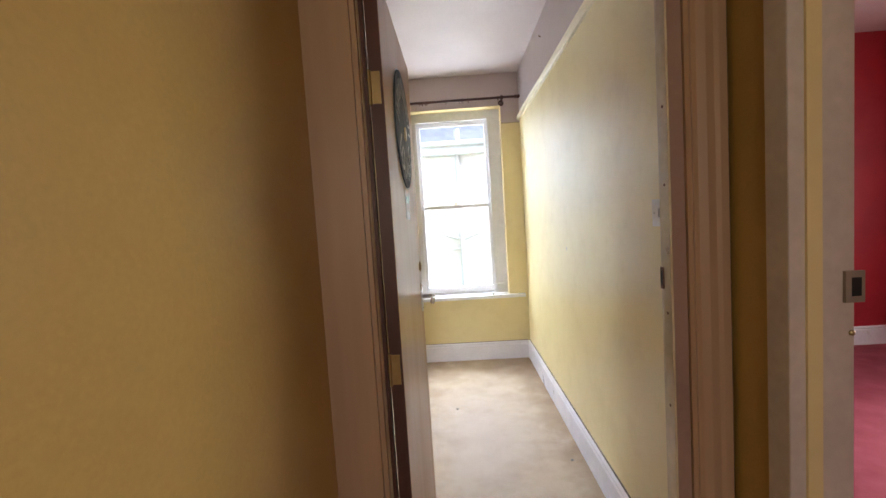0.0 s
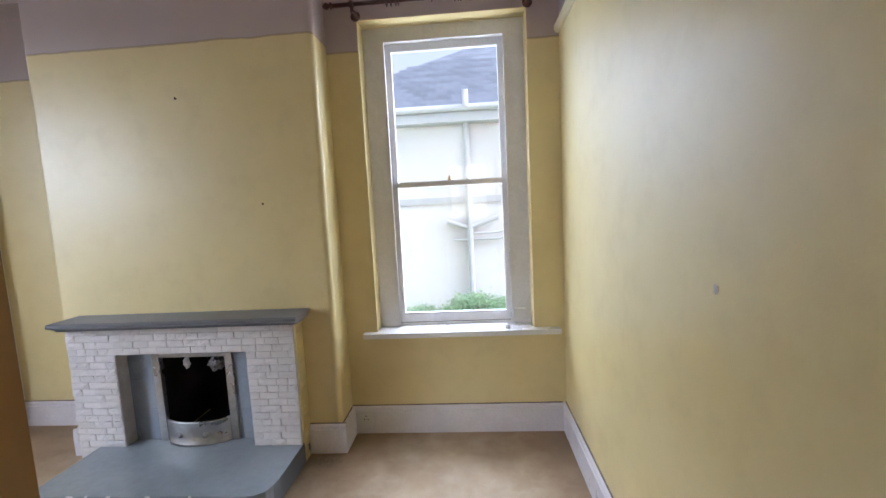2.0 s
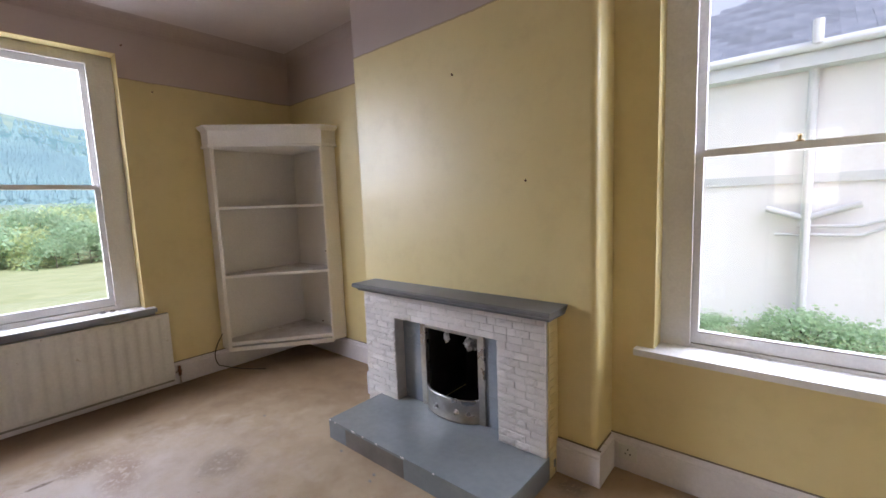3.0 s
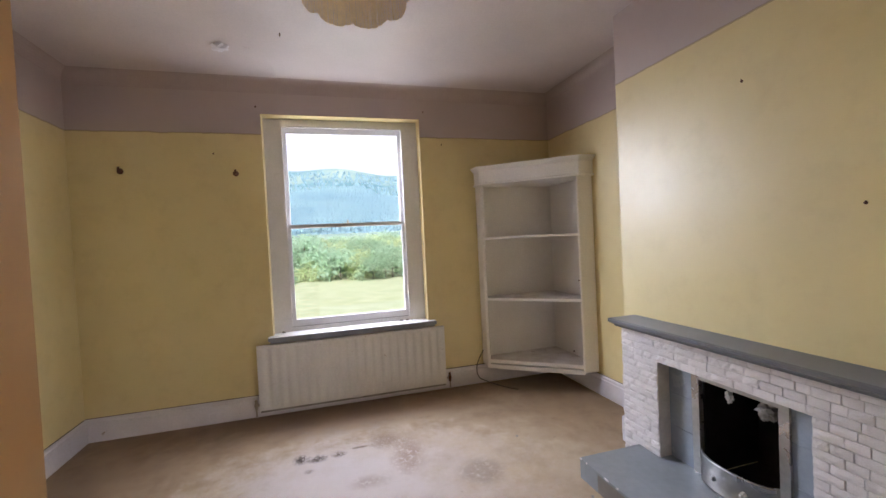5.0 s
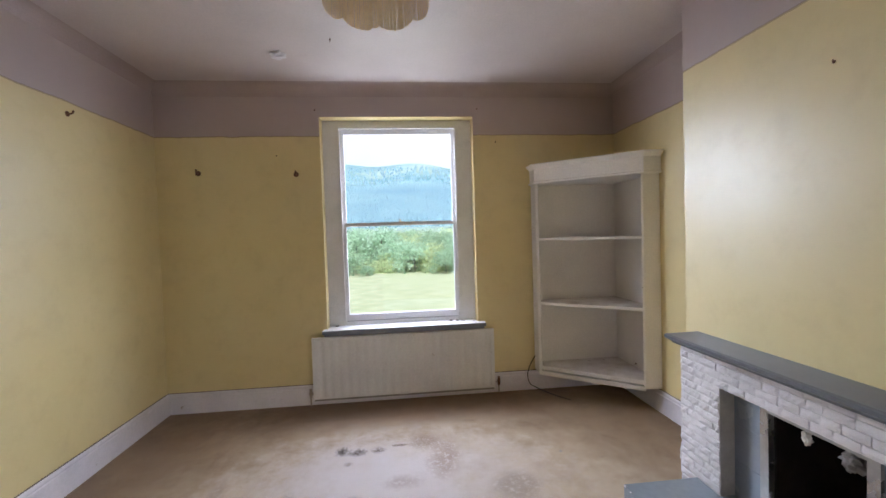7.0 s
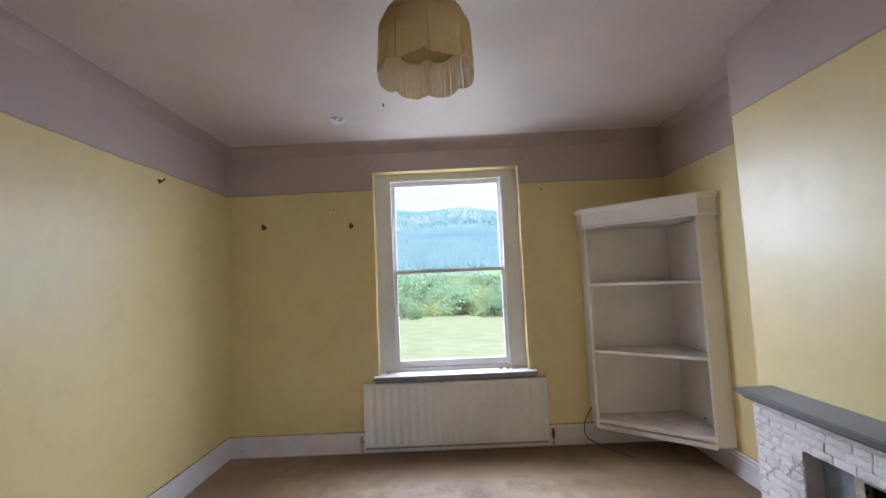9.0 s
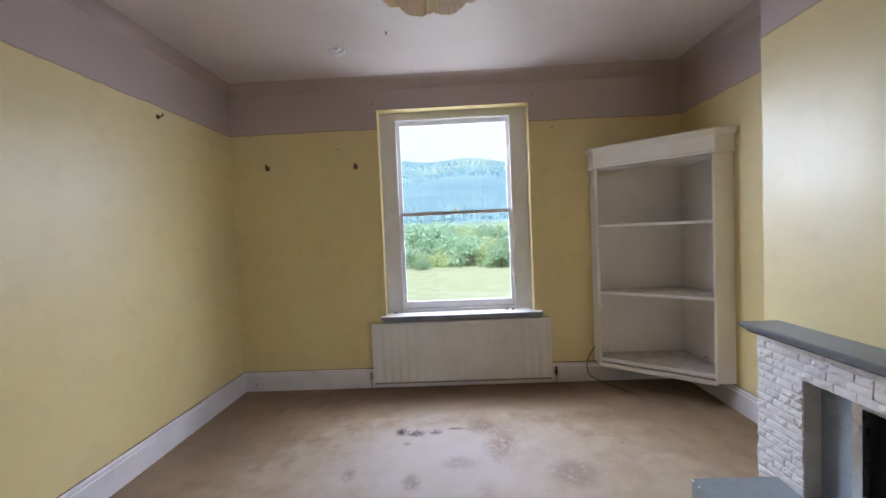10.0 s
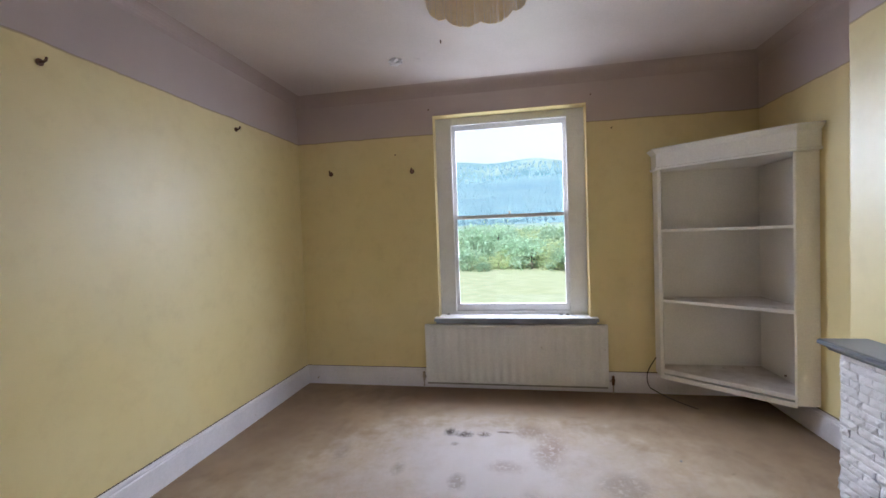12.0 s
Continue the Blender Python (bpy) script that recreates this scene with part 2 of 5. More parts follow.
LEAF = surface("leaf_green", (0.17, 0.26, 0.13), (0.28, 0.37, 0.19), 0.6, 3.0, 20, 0.0, random_tint=0.5)
# haze of the distance mixed into this leaf colour
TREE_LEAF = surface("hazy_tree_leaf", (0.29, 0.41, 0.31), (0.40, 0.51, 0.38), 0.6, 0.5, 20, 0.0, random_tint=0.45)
LEAF_PALE = surface("yellow_green_leaf", (0.36, 0.44, 0.24), (0.50, 0.56, 0.31), 0.6, 3.0, 20, 0.0, random_tint=0.4)
BARK = surface("bark", (0.06, 0.05, 0.04), (0.13, 0.11, 0.09), 0.9, 4.0, 30, 0.4)
# blue distance haze put into the conifers' own colour
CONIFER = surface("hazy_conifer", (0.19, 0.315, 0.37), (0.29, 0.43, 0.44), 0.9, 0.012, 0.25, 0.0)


def let_light_through(m, share, tint):
    """Foliage: light passes through the leaves, no gloss."""
    n, l = m.node_tree.nodes, m.node_tree.links
    b = n["Principled BSDF"]
    b.inputs["Specular IOR Level"].default_value = 0.1
    out = n["Material Output"]
    t = n.new("ShaderNodeBsdfTranslucent")
    t.inputs[0].default_value = (*tint, 1)
    x = n.new("ShaderNodeMixShader")
    x.inputs[0].default_value = share
    l.new(b.outputs[0], x.inputs[1])
    l.new(t.outputs[0], x.inputs[2])
    l.new(x.outputs[0], out.inputs[0])


let_light_through(LEAF, 0.4, (0.30, 0.45, 0.16))
let_light_through(TREE_LEAF, 0.5, (0.42, 0.60, 0.34))
let_light_through(LEAF_PALE, 0.5, (0.62, 0.70, 0.36))
let_light_through(FRINGE, 0.5, (0.86, 0.70, 0.42))
let_light_through(FABRIC, 0.5, (0.84, 0.68, 0.42))
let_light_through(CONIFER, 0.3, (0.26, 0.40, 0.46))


def glass_material():
    m, n, l, b = tree("window_glass")
    b.inputs["Base Color"].default_value = (1, 1, 1, 1)
    b.inputs["Roughness"].default_value = 0.02
    b.inputs["Transmission Weight"].default_value = 1.0
    b.inputs["IOR"].default_value = 1.45
    return m


GLASS = glass_material()


def carpet_material():
    """Beige pile, bleached middle, brown stains, dark flecks; window sheen and shade painted in."""
    m, n, l, b = tree("stained_beige_carpet")
    g = n.new("ShaderNodeNewGeometry")
    big = noise_tex(n, l, 0.9, 5.0)
    mid = noise_tex(n, l, 3.5, 7.0, rough=0.65)
    fine = noise_tex(n, l, 420.0, 2.0)
    warp = noise_tex(n, l, 5.0, 5.0, rough=0.7)
    warp_fine = noise_tex(n, l, 26.0, 5.0, rough=0.75)
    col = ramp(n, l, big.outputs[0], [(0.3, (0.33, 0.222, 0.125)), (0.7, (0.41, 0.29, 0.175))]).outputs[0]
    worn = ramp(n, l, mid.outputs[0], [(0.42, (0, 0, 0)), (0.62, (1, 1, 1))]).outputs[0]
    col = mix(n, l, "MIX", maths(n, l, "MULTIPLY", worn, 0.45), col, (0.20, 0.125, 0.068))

    def blob(x, y, rx, ry, soft, fray):
        sub = n.new("ShaderNodeVectorMath")
        sub.operation = "SUBTRACT"
        l.new(g.outputs["Position"], sub.inputs[0])
        sub.inputs[1].default_value = (x, y, 0)
        div = n.new("ShaderNodeVectorMath")
        div.operation = "DIVIDE"
        l.new(sub.outputs[0], div.inputs[0])
        div.inputs[1].default_value = (rx, ry, 1)
        ln = n.new("ShaderNodeVectorMath")
        ln.operation = "LENGTH"
        l.new(div.outputs[0], ln.inputs[0])
        w = maths(n, l, "MULTIPLY_ADD", (warp_fine if max(rx, ry) < 0.11 else warp).outputs[0], fray * (2.2 if max(rx, ry) < 0.11 else 1.0))
        w.node.inputs[2].default_value = -fray * (1.1 if max(rx, ry) < 0.11 else 0.5)
        d = maths(n, l, "ADD", ln.outputs["Value"], w)
        r = n.new("ShaderNodeMapRange")
        r.inputs["From Min"].default_value = 1.0
        r.inputs["From Max"].default_value = 1.0 - soft
        l.new(d, r.inputs["Value"])
        if max(rx, ry) < 0.25:
            torn = ramp(n, l, warp_fine.outputs[0], [(0.40, (0.1, 0.1, 0.1)), (0.49, (1, 1, 1))]).outputs[0]
            return maths(n, l, "MULTIPLY", r.outputs[0], torn)
        return r.outputs[0]

    # paler tone away from the walls
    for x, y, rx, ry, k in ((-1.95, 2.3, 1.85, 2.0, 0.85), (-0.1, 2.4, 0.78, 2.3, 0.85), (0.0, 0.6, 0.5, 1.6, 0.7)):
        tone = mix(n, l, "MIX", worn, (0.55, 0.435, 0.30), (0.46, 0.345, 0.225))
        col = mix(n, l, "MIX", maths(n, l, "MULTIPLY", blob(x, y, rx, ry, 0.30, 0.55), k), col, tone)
    # bleached area, with the pale lilac sheen of the windows painted in
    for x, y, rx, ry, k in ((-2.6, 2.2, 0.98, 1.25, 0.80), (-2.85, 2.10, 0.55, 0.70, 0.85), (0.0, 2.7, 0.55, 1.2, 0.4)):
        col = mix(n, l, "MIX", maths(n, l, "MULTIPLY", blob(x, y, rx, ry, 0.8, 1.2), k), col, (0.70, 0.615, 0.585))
    # spills and tread marks; the last three darken the carpet near the walls
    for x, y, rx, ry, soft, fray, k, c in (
            (-3.22, 2.46, 0.16, 0.15, 0.6, 1.6, 0.65, (0.27, 0.17, 0.10)),
            (-3.1, 2.63, 0.2, 0.13, 0.7, 1.8, 0.5, (0.33, 0.22, 0.15)),
            (-2.9, 2.58, 0.24, 0.13, 0.7, 2.0, 0.6, (0.33, 0.21, 0.14)),
            (-3.15, 1.86, 0.075, 0.06, 0.6, 1.6, 1.0, (0.06, 0.035, 0.02)),
            (-3.12, 1.97, 0.06, 0.085, 0.6, 1.8, 1.0, (0.07, 0.04, 0.022)),
            (-3.13, 2.12, 0.05, 0.06, 0.6, 1.6, 0.85, (0.13, 0.08, 0.05)),
            (-3.18, 2.27, 0.02, 0.08, 0.5, 1.4, 0.8, (0.12, 0.07, 0.04)),
            (-2.97, 1.92, 0.035, 0.035, 0.6, 1.4, 0.6, (0.18, 0.12, 0.08)),
            (-2.57, 2.99, 0.18, 0.19, 0.5, 0.9, 0.5, (0.26, 0.19, 0.13)),
            (-2.52, 2.0, 0.12, 0.06, 0.7, 2.0, 0.5, (0.22, 0.15, 0.10)),
            (-2.62, 1.60, 0.10, 0.05, 0.7, 2.0, 0.5, (0.2, 0.15, 0.1)),
            (-2.7, 2.3, 0.1, 0.16, 0.8, 2.0, 0.45, (0.30, 0.19, 0.13)),
            (-2.35, 2.45, 0.2, 0.08, 0.8, 2.0, 0.4, (0.28, 0.2, 0.14)),
            (-3.5, 2.84, 0.03, 0.10, 0.6, 1.6, 0.5, (0.24, 0.15, 0.09)),
            (-2.75, 1.15, 0.18, 0.07, 0.8, 2.0, 0.4, (0.25, 0.18, 0.12)),
            (-0.9, 4.0, 0.14, 0.08, 0.7, 1.2, 0.6, (0.14, 0.09, 0.05)),
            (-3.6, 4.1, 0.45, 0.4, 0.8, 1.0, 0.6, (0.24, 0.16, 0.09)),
            # shade below the west window, painted as a dark band
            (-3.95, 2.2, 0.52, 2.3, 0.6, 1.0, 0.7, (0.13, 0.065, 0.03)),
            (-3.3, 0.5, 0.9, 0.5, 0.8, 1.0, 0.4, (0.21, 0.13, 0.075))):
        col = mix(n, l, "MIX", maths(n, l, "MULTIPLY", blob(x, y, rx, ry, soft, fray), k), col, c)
    specks = noise_tex(n, l, 16.0, 3.0)
    f = ramp(n, l, specks.outputs[0], [(0.74, (0, 0, 0)), (0.77, (1, 1, 1))]).outputs[0]
    col = mix(n, l, "MIX", maths(n, l, "MULTIPLY", f, 0.6), col, (0.14, 0.09, 0.06))
    pile = ramp(n, l, fine.outputs[0], [(0.3, (0.75, 0.75, 0.75)), (0.7, (1, 1, 1))]).outputs[0]
    col = mix(n, l, "MULTIPLY", 0.8, col, pile)
    l.new(col, b.inputs["Base Color"])
    b.inputs["Roughness"].default_value = 0.85
    b.inputs["Sheen Weight"].default_value = 0.10
    b.inputs["Sheen Roughness"].default_value = 0.4
    add_bump(n, l, b, fine.outputs[0], 0.5, 0.006)
    return m


CARPET = carpet_material()


def ground_material():
    """Lawn and mown field, then heath on the far hill, distance haze in its colour."""
    m, n, l, b = tree("grass_and_hazy_heath")
    g = n.new("ShaderNodeNewGeometry")
    sep = n.new("ShaderNodeSeparateXYZ")
    l.new(g.outputs["Position"], sep.inputs[0])
    big = noise_tex(n, l, 0.05, 5.0)
    rows = noise_tex(n, l, 0.6, 4.0)
    field = ramp(n, l, rows.outputs[0], [(0.3, (0.26, 0.30, 0.165)), (0.7, (0.35, 0.37, 0.235))]).outputs[0]
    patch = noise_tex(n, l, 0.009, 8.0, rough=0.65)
    # hill tones include the blue of the haze
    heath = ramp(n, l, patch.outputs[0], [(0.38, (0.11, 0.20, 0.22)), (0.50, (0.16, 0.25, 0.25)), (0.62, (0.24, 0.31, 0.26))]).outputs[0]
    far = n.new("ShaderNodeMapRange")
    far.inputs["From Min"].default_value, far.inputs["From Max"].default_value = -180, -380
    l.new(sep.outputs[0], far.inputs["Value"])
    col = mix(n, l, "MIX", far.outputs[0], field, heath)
    col = mix(n, l, "MULTIPLY", 0.3, col, ramp(n, l, big.outputs[0], [(0.3, (0.8, 0.8, 0.8)), (0.7, (1, 1, 1))]).outputs[0])
    l.new(col, b.inputs["Base Color"])
    b.inputs["Roughness"].default_value = 0.95
    b.inputs["Specular IOR Level"].default_value = 0.0
    return m


GROUND = ground_material()


# ---- builders ----
def thing(name, at=(0, 0, 0), label="", category="", group="", kind=""):
    ob = new(name)
    ob.empty_display_size = 0.1
    ob.location = at
    bpy.context.view_layer.update()
    return tagged(ob, label, category, group, kind)


def finish(name, bm, material, parent=None, label="", smooth=False):
    me = bpy.data.meshes.new(name)
    bmesh.ops.recalc_face_normals(bm, faces=bm.faces)
    bm.to_mesh(me)
    bm.free()
    for k in (material if isinstance(material, (list, tuple)) else [material]):
        me.materials.append(k)
    if smooth:
        me.polygons.foreach_set("use_smooth", [True] * len(me.polygons))
    ob = new(name, me)
    if parent:
        ob.parent = parent
        ob.matrix_parent_inverse = parent.matrix_world.inverted()
    if label:
        ob["label"] = label
    return ob


def part(name, bm, material, parent, label="", smooth=False):
    return finish(name, bm, material, parent, label, smooth)


def box(bm, x0, x1, y0, y1, z0, z1, index=0):
    v = [bm.verts.new((x, y, z)) for x in (x0, x1) for y in (y0, y1) for z in (z0, z1)]
    for q in ((0, 1, 3, 2), (4, 6, 7, 5), (0, 4, 5, 1), (2, 3, 7, 6), (0, 2, 6, 4), (1, 5, 7, 3)):
        bm.faces.new([v[i] for i in q]).material_index = index
    return v


def bevel(bm, width, segments=2):
    bmesh.ops.bevel(bm, geom=[e for e in bm.edges if e.calc_face_angle(0) > 0.5], offset=width, segments=segments, profile=0.6, affect="EDGES")
    return bm


def boxes(*spans, width=0.0, segments=2):
    bm = bmesh.new()
    for s in spans:
        box(bm, *s)
    if width:
        bevel(bm, width, segments)
    return bm


def lathe(profile, steps=24, m=None):
    """A turned body: profile of (radius, height)."""
    bm = bmesh.new()
    rings = []
    for r, z in profile:
        rings.append([bm.verts.new((r * math.cos(2 * math.pi * i / steps), r * math.sin(2 * math.pi * i / steps), z)) for i in range(steps)])
    for a, b in zip(rings, rings[1:]):
        for i in range(steps):
            bm.faces.new((a[i], a[(i + 1) % steps], b[(i + 1) % steps], b[i]))
    bm.faces.new(rings[0][::-1])
    bm.faces.new(rings[-1])
    if m:
        bmesh.ops.transform(bm, matrix=m, verts=bm.verts)
    return bm


def tube(points, radius, steps=10):
    """A round bar along a line of points."""
    bm = bmesh.new()
    pts = [Vector(p) for p in points]
    rings = []
    for i, p in enumerate(pts):
        d = (pts[min(i + 1, len(pts) - 1)] - pts[max(i - 1, 0)]).normalized()
        side = d.orthogonal().normalized() if i == 0 else (side - d * side.dot(d)).normalized()
        up = d.cross(side)
        rings.append([bm.verts.new(p + radius * (math.cos(a) * side + math.sin(a) * up)) for a in (2 * math.pi * k / steps for k in range(steps))])
    for a, b in zip(rings, rings[1:]):
        for i in range(steps):
            bm.faces.new((a[i], a[(i + 1) % steps], b[(i + 1) % steps], b[i]))
    bm.faces.new(rings[0][::-1])
    bm.faces.new(rings[-1])
    return bm


def prism(outline, z0, z1, index=0, bm=None):
    """An upright prism on a plan outline."""
    bm = bm or bmesh.new()
    lo = [bm.verts.new((x, y, z0)) for x, y in outline]
    hi = [bm.verts.new((x, y, z1)) for x, y in outline]
    bm.faces.new(lo[::-1])
    bm.faces.new(hi)
    for i in range(len(lo)):
        j = (i + 1) % len(lo)
        bm.faces.new((lo[i], lo[j], hi[j], hi[i])).material_index = index
    return bm


def extrude_profile(profile, p0, p1, out):
    """A moulding: profile of (outwards, up) swept from p0 to p1; out is the wall's outward normal."""
    bm = bmesh.new()
    o, up = Vector(out), Vector((0, 0, 1))
    ends = [[bm.verts.new(Vector(p) + o * a + up * b) for a, b in profile] for p in (p0, p1)]
    for i in range(len(profile)):
        j = (i + 1) % len(profile)
        bm.faces.new((ends[0][i], ends[0][j], ends[1][j], ends[1][i]))
    bm.faces.new(ends[0][::-1])
    bm.faces.new(ends[1])
    return bm


def structure(name, bm, material, label, category="wall", smooth=False):
    return tagged(finish(name, bm, material, None, "", smooth), label, category, "", "structure")


# ---- the place in numbers ----
XW, XE, YS, YN, YA, ZC = -4.09, 0.617, 0.18, 4.32, 4.48, 2.97
BX0, BX1, BY = -2.55, -0.80, 4.095          # chimney breast
DX0, DX1, DY0, DY1, DZ = -0.335, 0.464, 1.10, 1.165, 2.222   # doorway

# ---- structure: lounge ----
structure("floor", boxes((XW - 0.1, XE + 0.06, -2.2, YA + 0.1, -0.12, 0.0)), CARPET, "stained beige fitted carpet, worn and bleached, with window sheen and shade painted in", "floor")


def ceiling_mesh():
    bm = boxes((XW - 0.1, XE + 0.06, -2.2, YA + 0.3, ZC, ZC + 0.12))

    def cove(p0, p1, out, r):
        prof = [(0, 0), *[(r - r * math.sin(a), -r + r * math.cos(a)) for a in (math.pi / 2 * k / 8 for k in range(9))][::-1]]
        o = Vector(out)
        ends = [[bm.verts.new(Vector(p) + o * a + Vector((0, 0, b))) for a, b in prof] for p in (p0, p1)]
        for i in range(len(prof)):
            j = (i + 1) % len(prof)
            f = bm.faces.new((ends[0][i], ends[0][j], ends[1][j], ends[1][i]))
            f.material_index = 1

    z = ZC + 0.003
    cove((XW - 0.002, YS, z), (XW - 0.002, YA, z), (1, 0, 0), 0.13)
    cove((XW, YS - 0.002, z), (-0.66, YS - 0.002, z), (0, 1, 0), 0.11)
    cove((XW, YA + 0.002, z), (BX0, YA + 0.002, z), (0, -1, 0), 0.10)
    return bm


ceil = structure("ceiling", ceiling_mesh(), [CEILING, LILAC], "pinkish white painted plaster ceiling with coved edges", "ceiling")

WB = (1.617, 3.06, 0.66, 2.682)   # window towards the hills: y0, y1, z0, z1
WA = (-0.600, 0.428, 0.64, 2.645)   # window towards the neighbour: x0, x1, z0, z1
T = 0.34
structure("wall_west", boxes((XW - T, XW, YS - 0.1, WB[0], -0.1, ZC), (XW - T, XW, WB[1], YA + 0.1, -0.1, ZC),
                             (XW - T, XW, WB[0], WB[1], -0.1, WB[2]), (XW - T, XW, WB[0], WB[1], WB[3], ZC)), TWO_TONE, "yellow painted plaster wall with a dusty lilac frieze")
structure("wall_north", boxes((BX1, WA[0], YN, YN + T, -0.1, ZC), (WA[1], XE + 0.12, YN, YN + T, -0.1, ZC),
                              (WA[0], WA[1], YN, YN + T, -0.1, WA[2]), (WA[0], WA[1], YN, YN + T, WA[3], ZC)), TWO_TONE_LOW, "yellow painted window wall with a lilac frieze")
structure("wall_alcove", boxes((XW, BX0, YA, YA + 0.25, -0.1, ZC)), TWO_TONE, "yellow painted alcove wall with a lilac frieze")
structure("wall_south", boxes((XW, -0.66, YS - 0.1, YS, -0.1, ZC)), TWO_TONE, "yellow painted plaster wall with a lilac frieze")
structure("wall_lobby_east", boxes((XE, XE + 0.12, 0.885, 1.12, -0.1, ZC), (XE, XE + 0.12, -2.2, -0.115, -0.1, ZC),
                                   (XE, XE + 0.12, -0.115, 0.885, 2.15, ZC)), OCHRE, "ochre painted lobby wall with a doorway")
structure("wall_east", boxes((XE, XE + 0.12, 1.12, YN, -0.1, ZC)), TWO_TONE, "long yellow satin painted wall with a lilac frieze")

# chimney breast with rounded corners and the fire opening
FX0, FX1, FZ1 = -1.895, -1.475, 0.66


def round_corner(cx, cy, r, a0, a1, k=6):
    return [(cx + r * math.cos(radians(a0 + (a1 - a0) * i / k)), cy + r * math.sin(radians(a0 + (a1 - a0) * i / k))) for i in range(k + 1)]


breast = bmesh.new()
prism([(FX0, YA + 0.25), (BX0, YA + 0.25), *round_corner(BX0 + 0.015, BY + 0.015, 0.015, 180, 270), (FX0, BY)], -0.1, ZC, 0, breast)
prism([(BX1, YA + 0.25), (FX1, YA + 0.25), (FX1, BY), *round_corner(BX1 - 0.035, BY + 0.035, 0.035, 270, 360)], -0.1, ZC, 0, breast)
box(breast, FX0, FX1, BY, YA + 0.25, FZ1, ZC)
structure("chimney_breast", breast, TWO_TONE, "yellow painted chimney breast with rounded plaster corners")
structure("fire_recess", boxes((FX0 + 0.001, FX0 + 0.012, BY - 0.035, YA, 0.126, FZ1 - 0.013), (FX1 - 0.012, FX1 - 0.001, BY - 0.035, YA, 0.126, FZ1 - 0.013),
                               (FX0, FX1, YA - 0.03, YA, 0, FZ1), (FX0 + 0.001, FX1 - 0.001, BY - 0.035, YA, FZ1 - 0.012, FZ1 - 0.001), (FX0, FX1, BY + 0.01, YA, 0.0, 0.11)), SOOT_AND_HOLES,
          "sooty black inside of the fireplace", "fireplace")

# lobby walls round the doorway
structure("wall_lobby_side", boxes((-0.66, -0.4785, -2.2, 1.124, -0.1, ZC)), OCHRE, "ochre painted partition of the entrance lobby")
structure("wall_doorway", boxes((-0.478, DX0 - 0.016, DY0, 1.124, -0.1, ZC), (DX1 + 0.018, XE, DY0 + 0.03, DY1, -0.1, ZC),
                                (DX0 - 0.016, DX1 + 0.018, DY0, 1.124, DZ + 0.02, ZC)), OCHRE, "ochre painted wall with the lounge doorway")
# end wall out of view; its opening is added for the lobby's fill lamp
structure("wall_lobby_end", boxes((-0.66, -0.40, -2.3, -2.2, -0.1, ZC), (0.46, XE + 0.12, -2.3, -2.2, -0.1, ZC), (-0.40, 0.46, -2.3, -2.2, -0.1, 1.1), (-0.40, 0.46, -2.3, -2.2, 2.5, ZC)), OCHRE, "unseen ochre end wall of the lobby, with an opening added for the fill lamp")

# red room beyond the lobby
RX0, RX1, RY0, RZ = XE + 0.12, 4.6, -2.2, 3.05
structure("floor_red_room", boxes((XE + 0.06, RX1, RY0, YN, -0.12, 0.0)), RED_CARPET, "dusty red fitted carpet", "floor")
structure("ceiling_red_room", boxes((XE + 0.06, RX1 + 0.1, RY0, YN + 0.1, RZ, RZ + 0.1)), CEILING, "pale pink ceiling of the red room", "ceiling")
structure("wall_red_north", boxes((RX0, RX1, 4.18, YN + 0.2, -0.1, RZ)), RED, "deep crimson painted wall")
structure("wall_red_east", boxes((RX1, RX1 + 0.2, RY0, 1.0, -0.1, RZ), (RX1, RX1 + 0.2, 2.2, YN + 0.2, -0.1, RZ), (RX1, RX1 + 0.2, 1.0, 2.2, -0.1, 0.9), (RX1, RX1 + 0.2, 1.0, 2.2, 2.5, RZ)), RED, "deep crimson painted wall with a window opening")
structure("wall_red_south", boxes((RX0, RX1 + 0.2, RY0 - 0.1, RY0, -0.1, RZ)), RED, "deep crimson painted wall")

# skirting boards
TOP_LINE = [(0.0006, 0.1852), (0.008, 0.1852), (0.006, 0.188), (0.0006, 0.190)]
SK = [(0, 0), (0.024, 0), (0.024, 0.150), (0.018, 0.158), (0.021, 0.166), (0.019, 0.176), (0.010, 0.185), (0, 0.185)]
for nm, p0, p1, out in (
        ("baseboard_west", (XW, YS, 0), (XW, YA, 0), (1, 0, 0)),
        ("baseboard_south", (XW + 0.024, YS, 0), (-0.66, YS, 0), (0, 1, 0)),
        ("baseboard_alcove", (XW + 0.024, YA, 0), (BX0, YA, 0), (0, -1, 0)),
        ("baseboard_breast_side", (BX0, YA - 0.024, 0), (BX0, BY - 0.024, 0), (-1, 0, 0)),
        ("baseboard_breast_left", (BX0, BY, 0), (-2.405, BY, 0), (0, -1, 0)),
        ("baseboard_breast_right", (-1.005, BY, 0), (BX1 + 0.024, BY, 0), (0, -1, 0)),
        ("baseboard_breast_return", (BX1, BY, 0), (BX1, YN - 0.024, 0), (1, 0, 0)),
        ("baseboard_north", (BX1, YN, 0), (XE - 0.024, YN, 0), (0, -1, 0)),
        ("baseboard_east", (XE, DY1, 0), (XE, YN, 0), (-1, 0, 0))):
    board = structure(nm, extrude_profile(SK, p0, p1, out), SKIRT, "scuffed lilac-white gloss skirting board with a moulded top", "skirting board")
    # brown-black line where the board's top meets the wall
    part("dirt_line", extrude_profile(TOP_LINE, p0, p1, out), BROWN_BLACK, board, "thin dark line along the top edge")
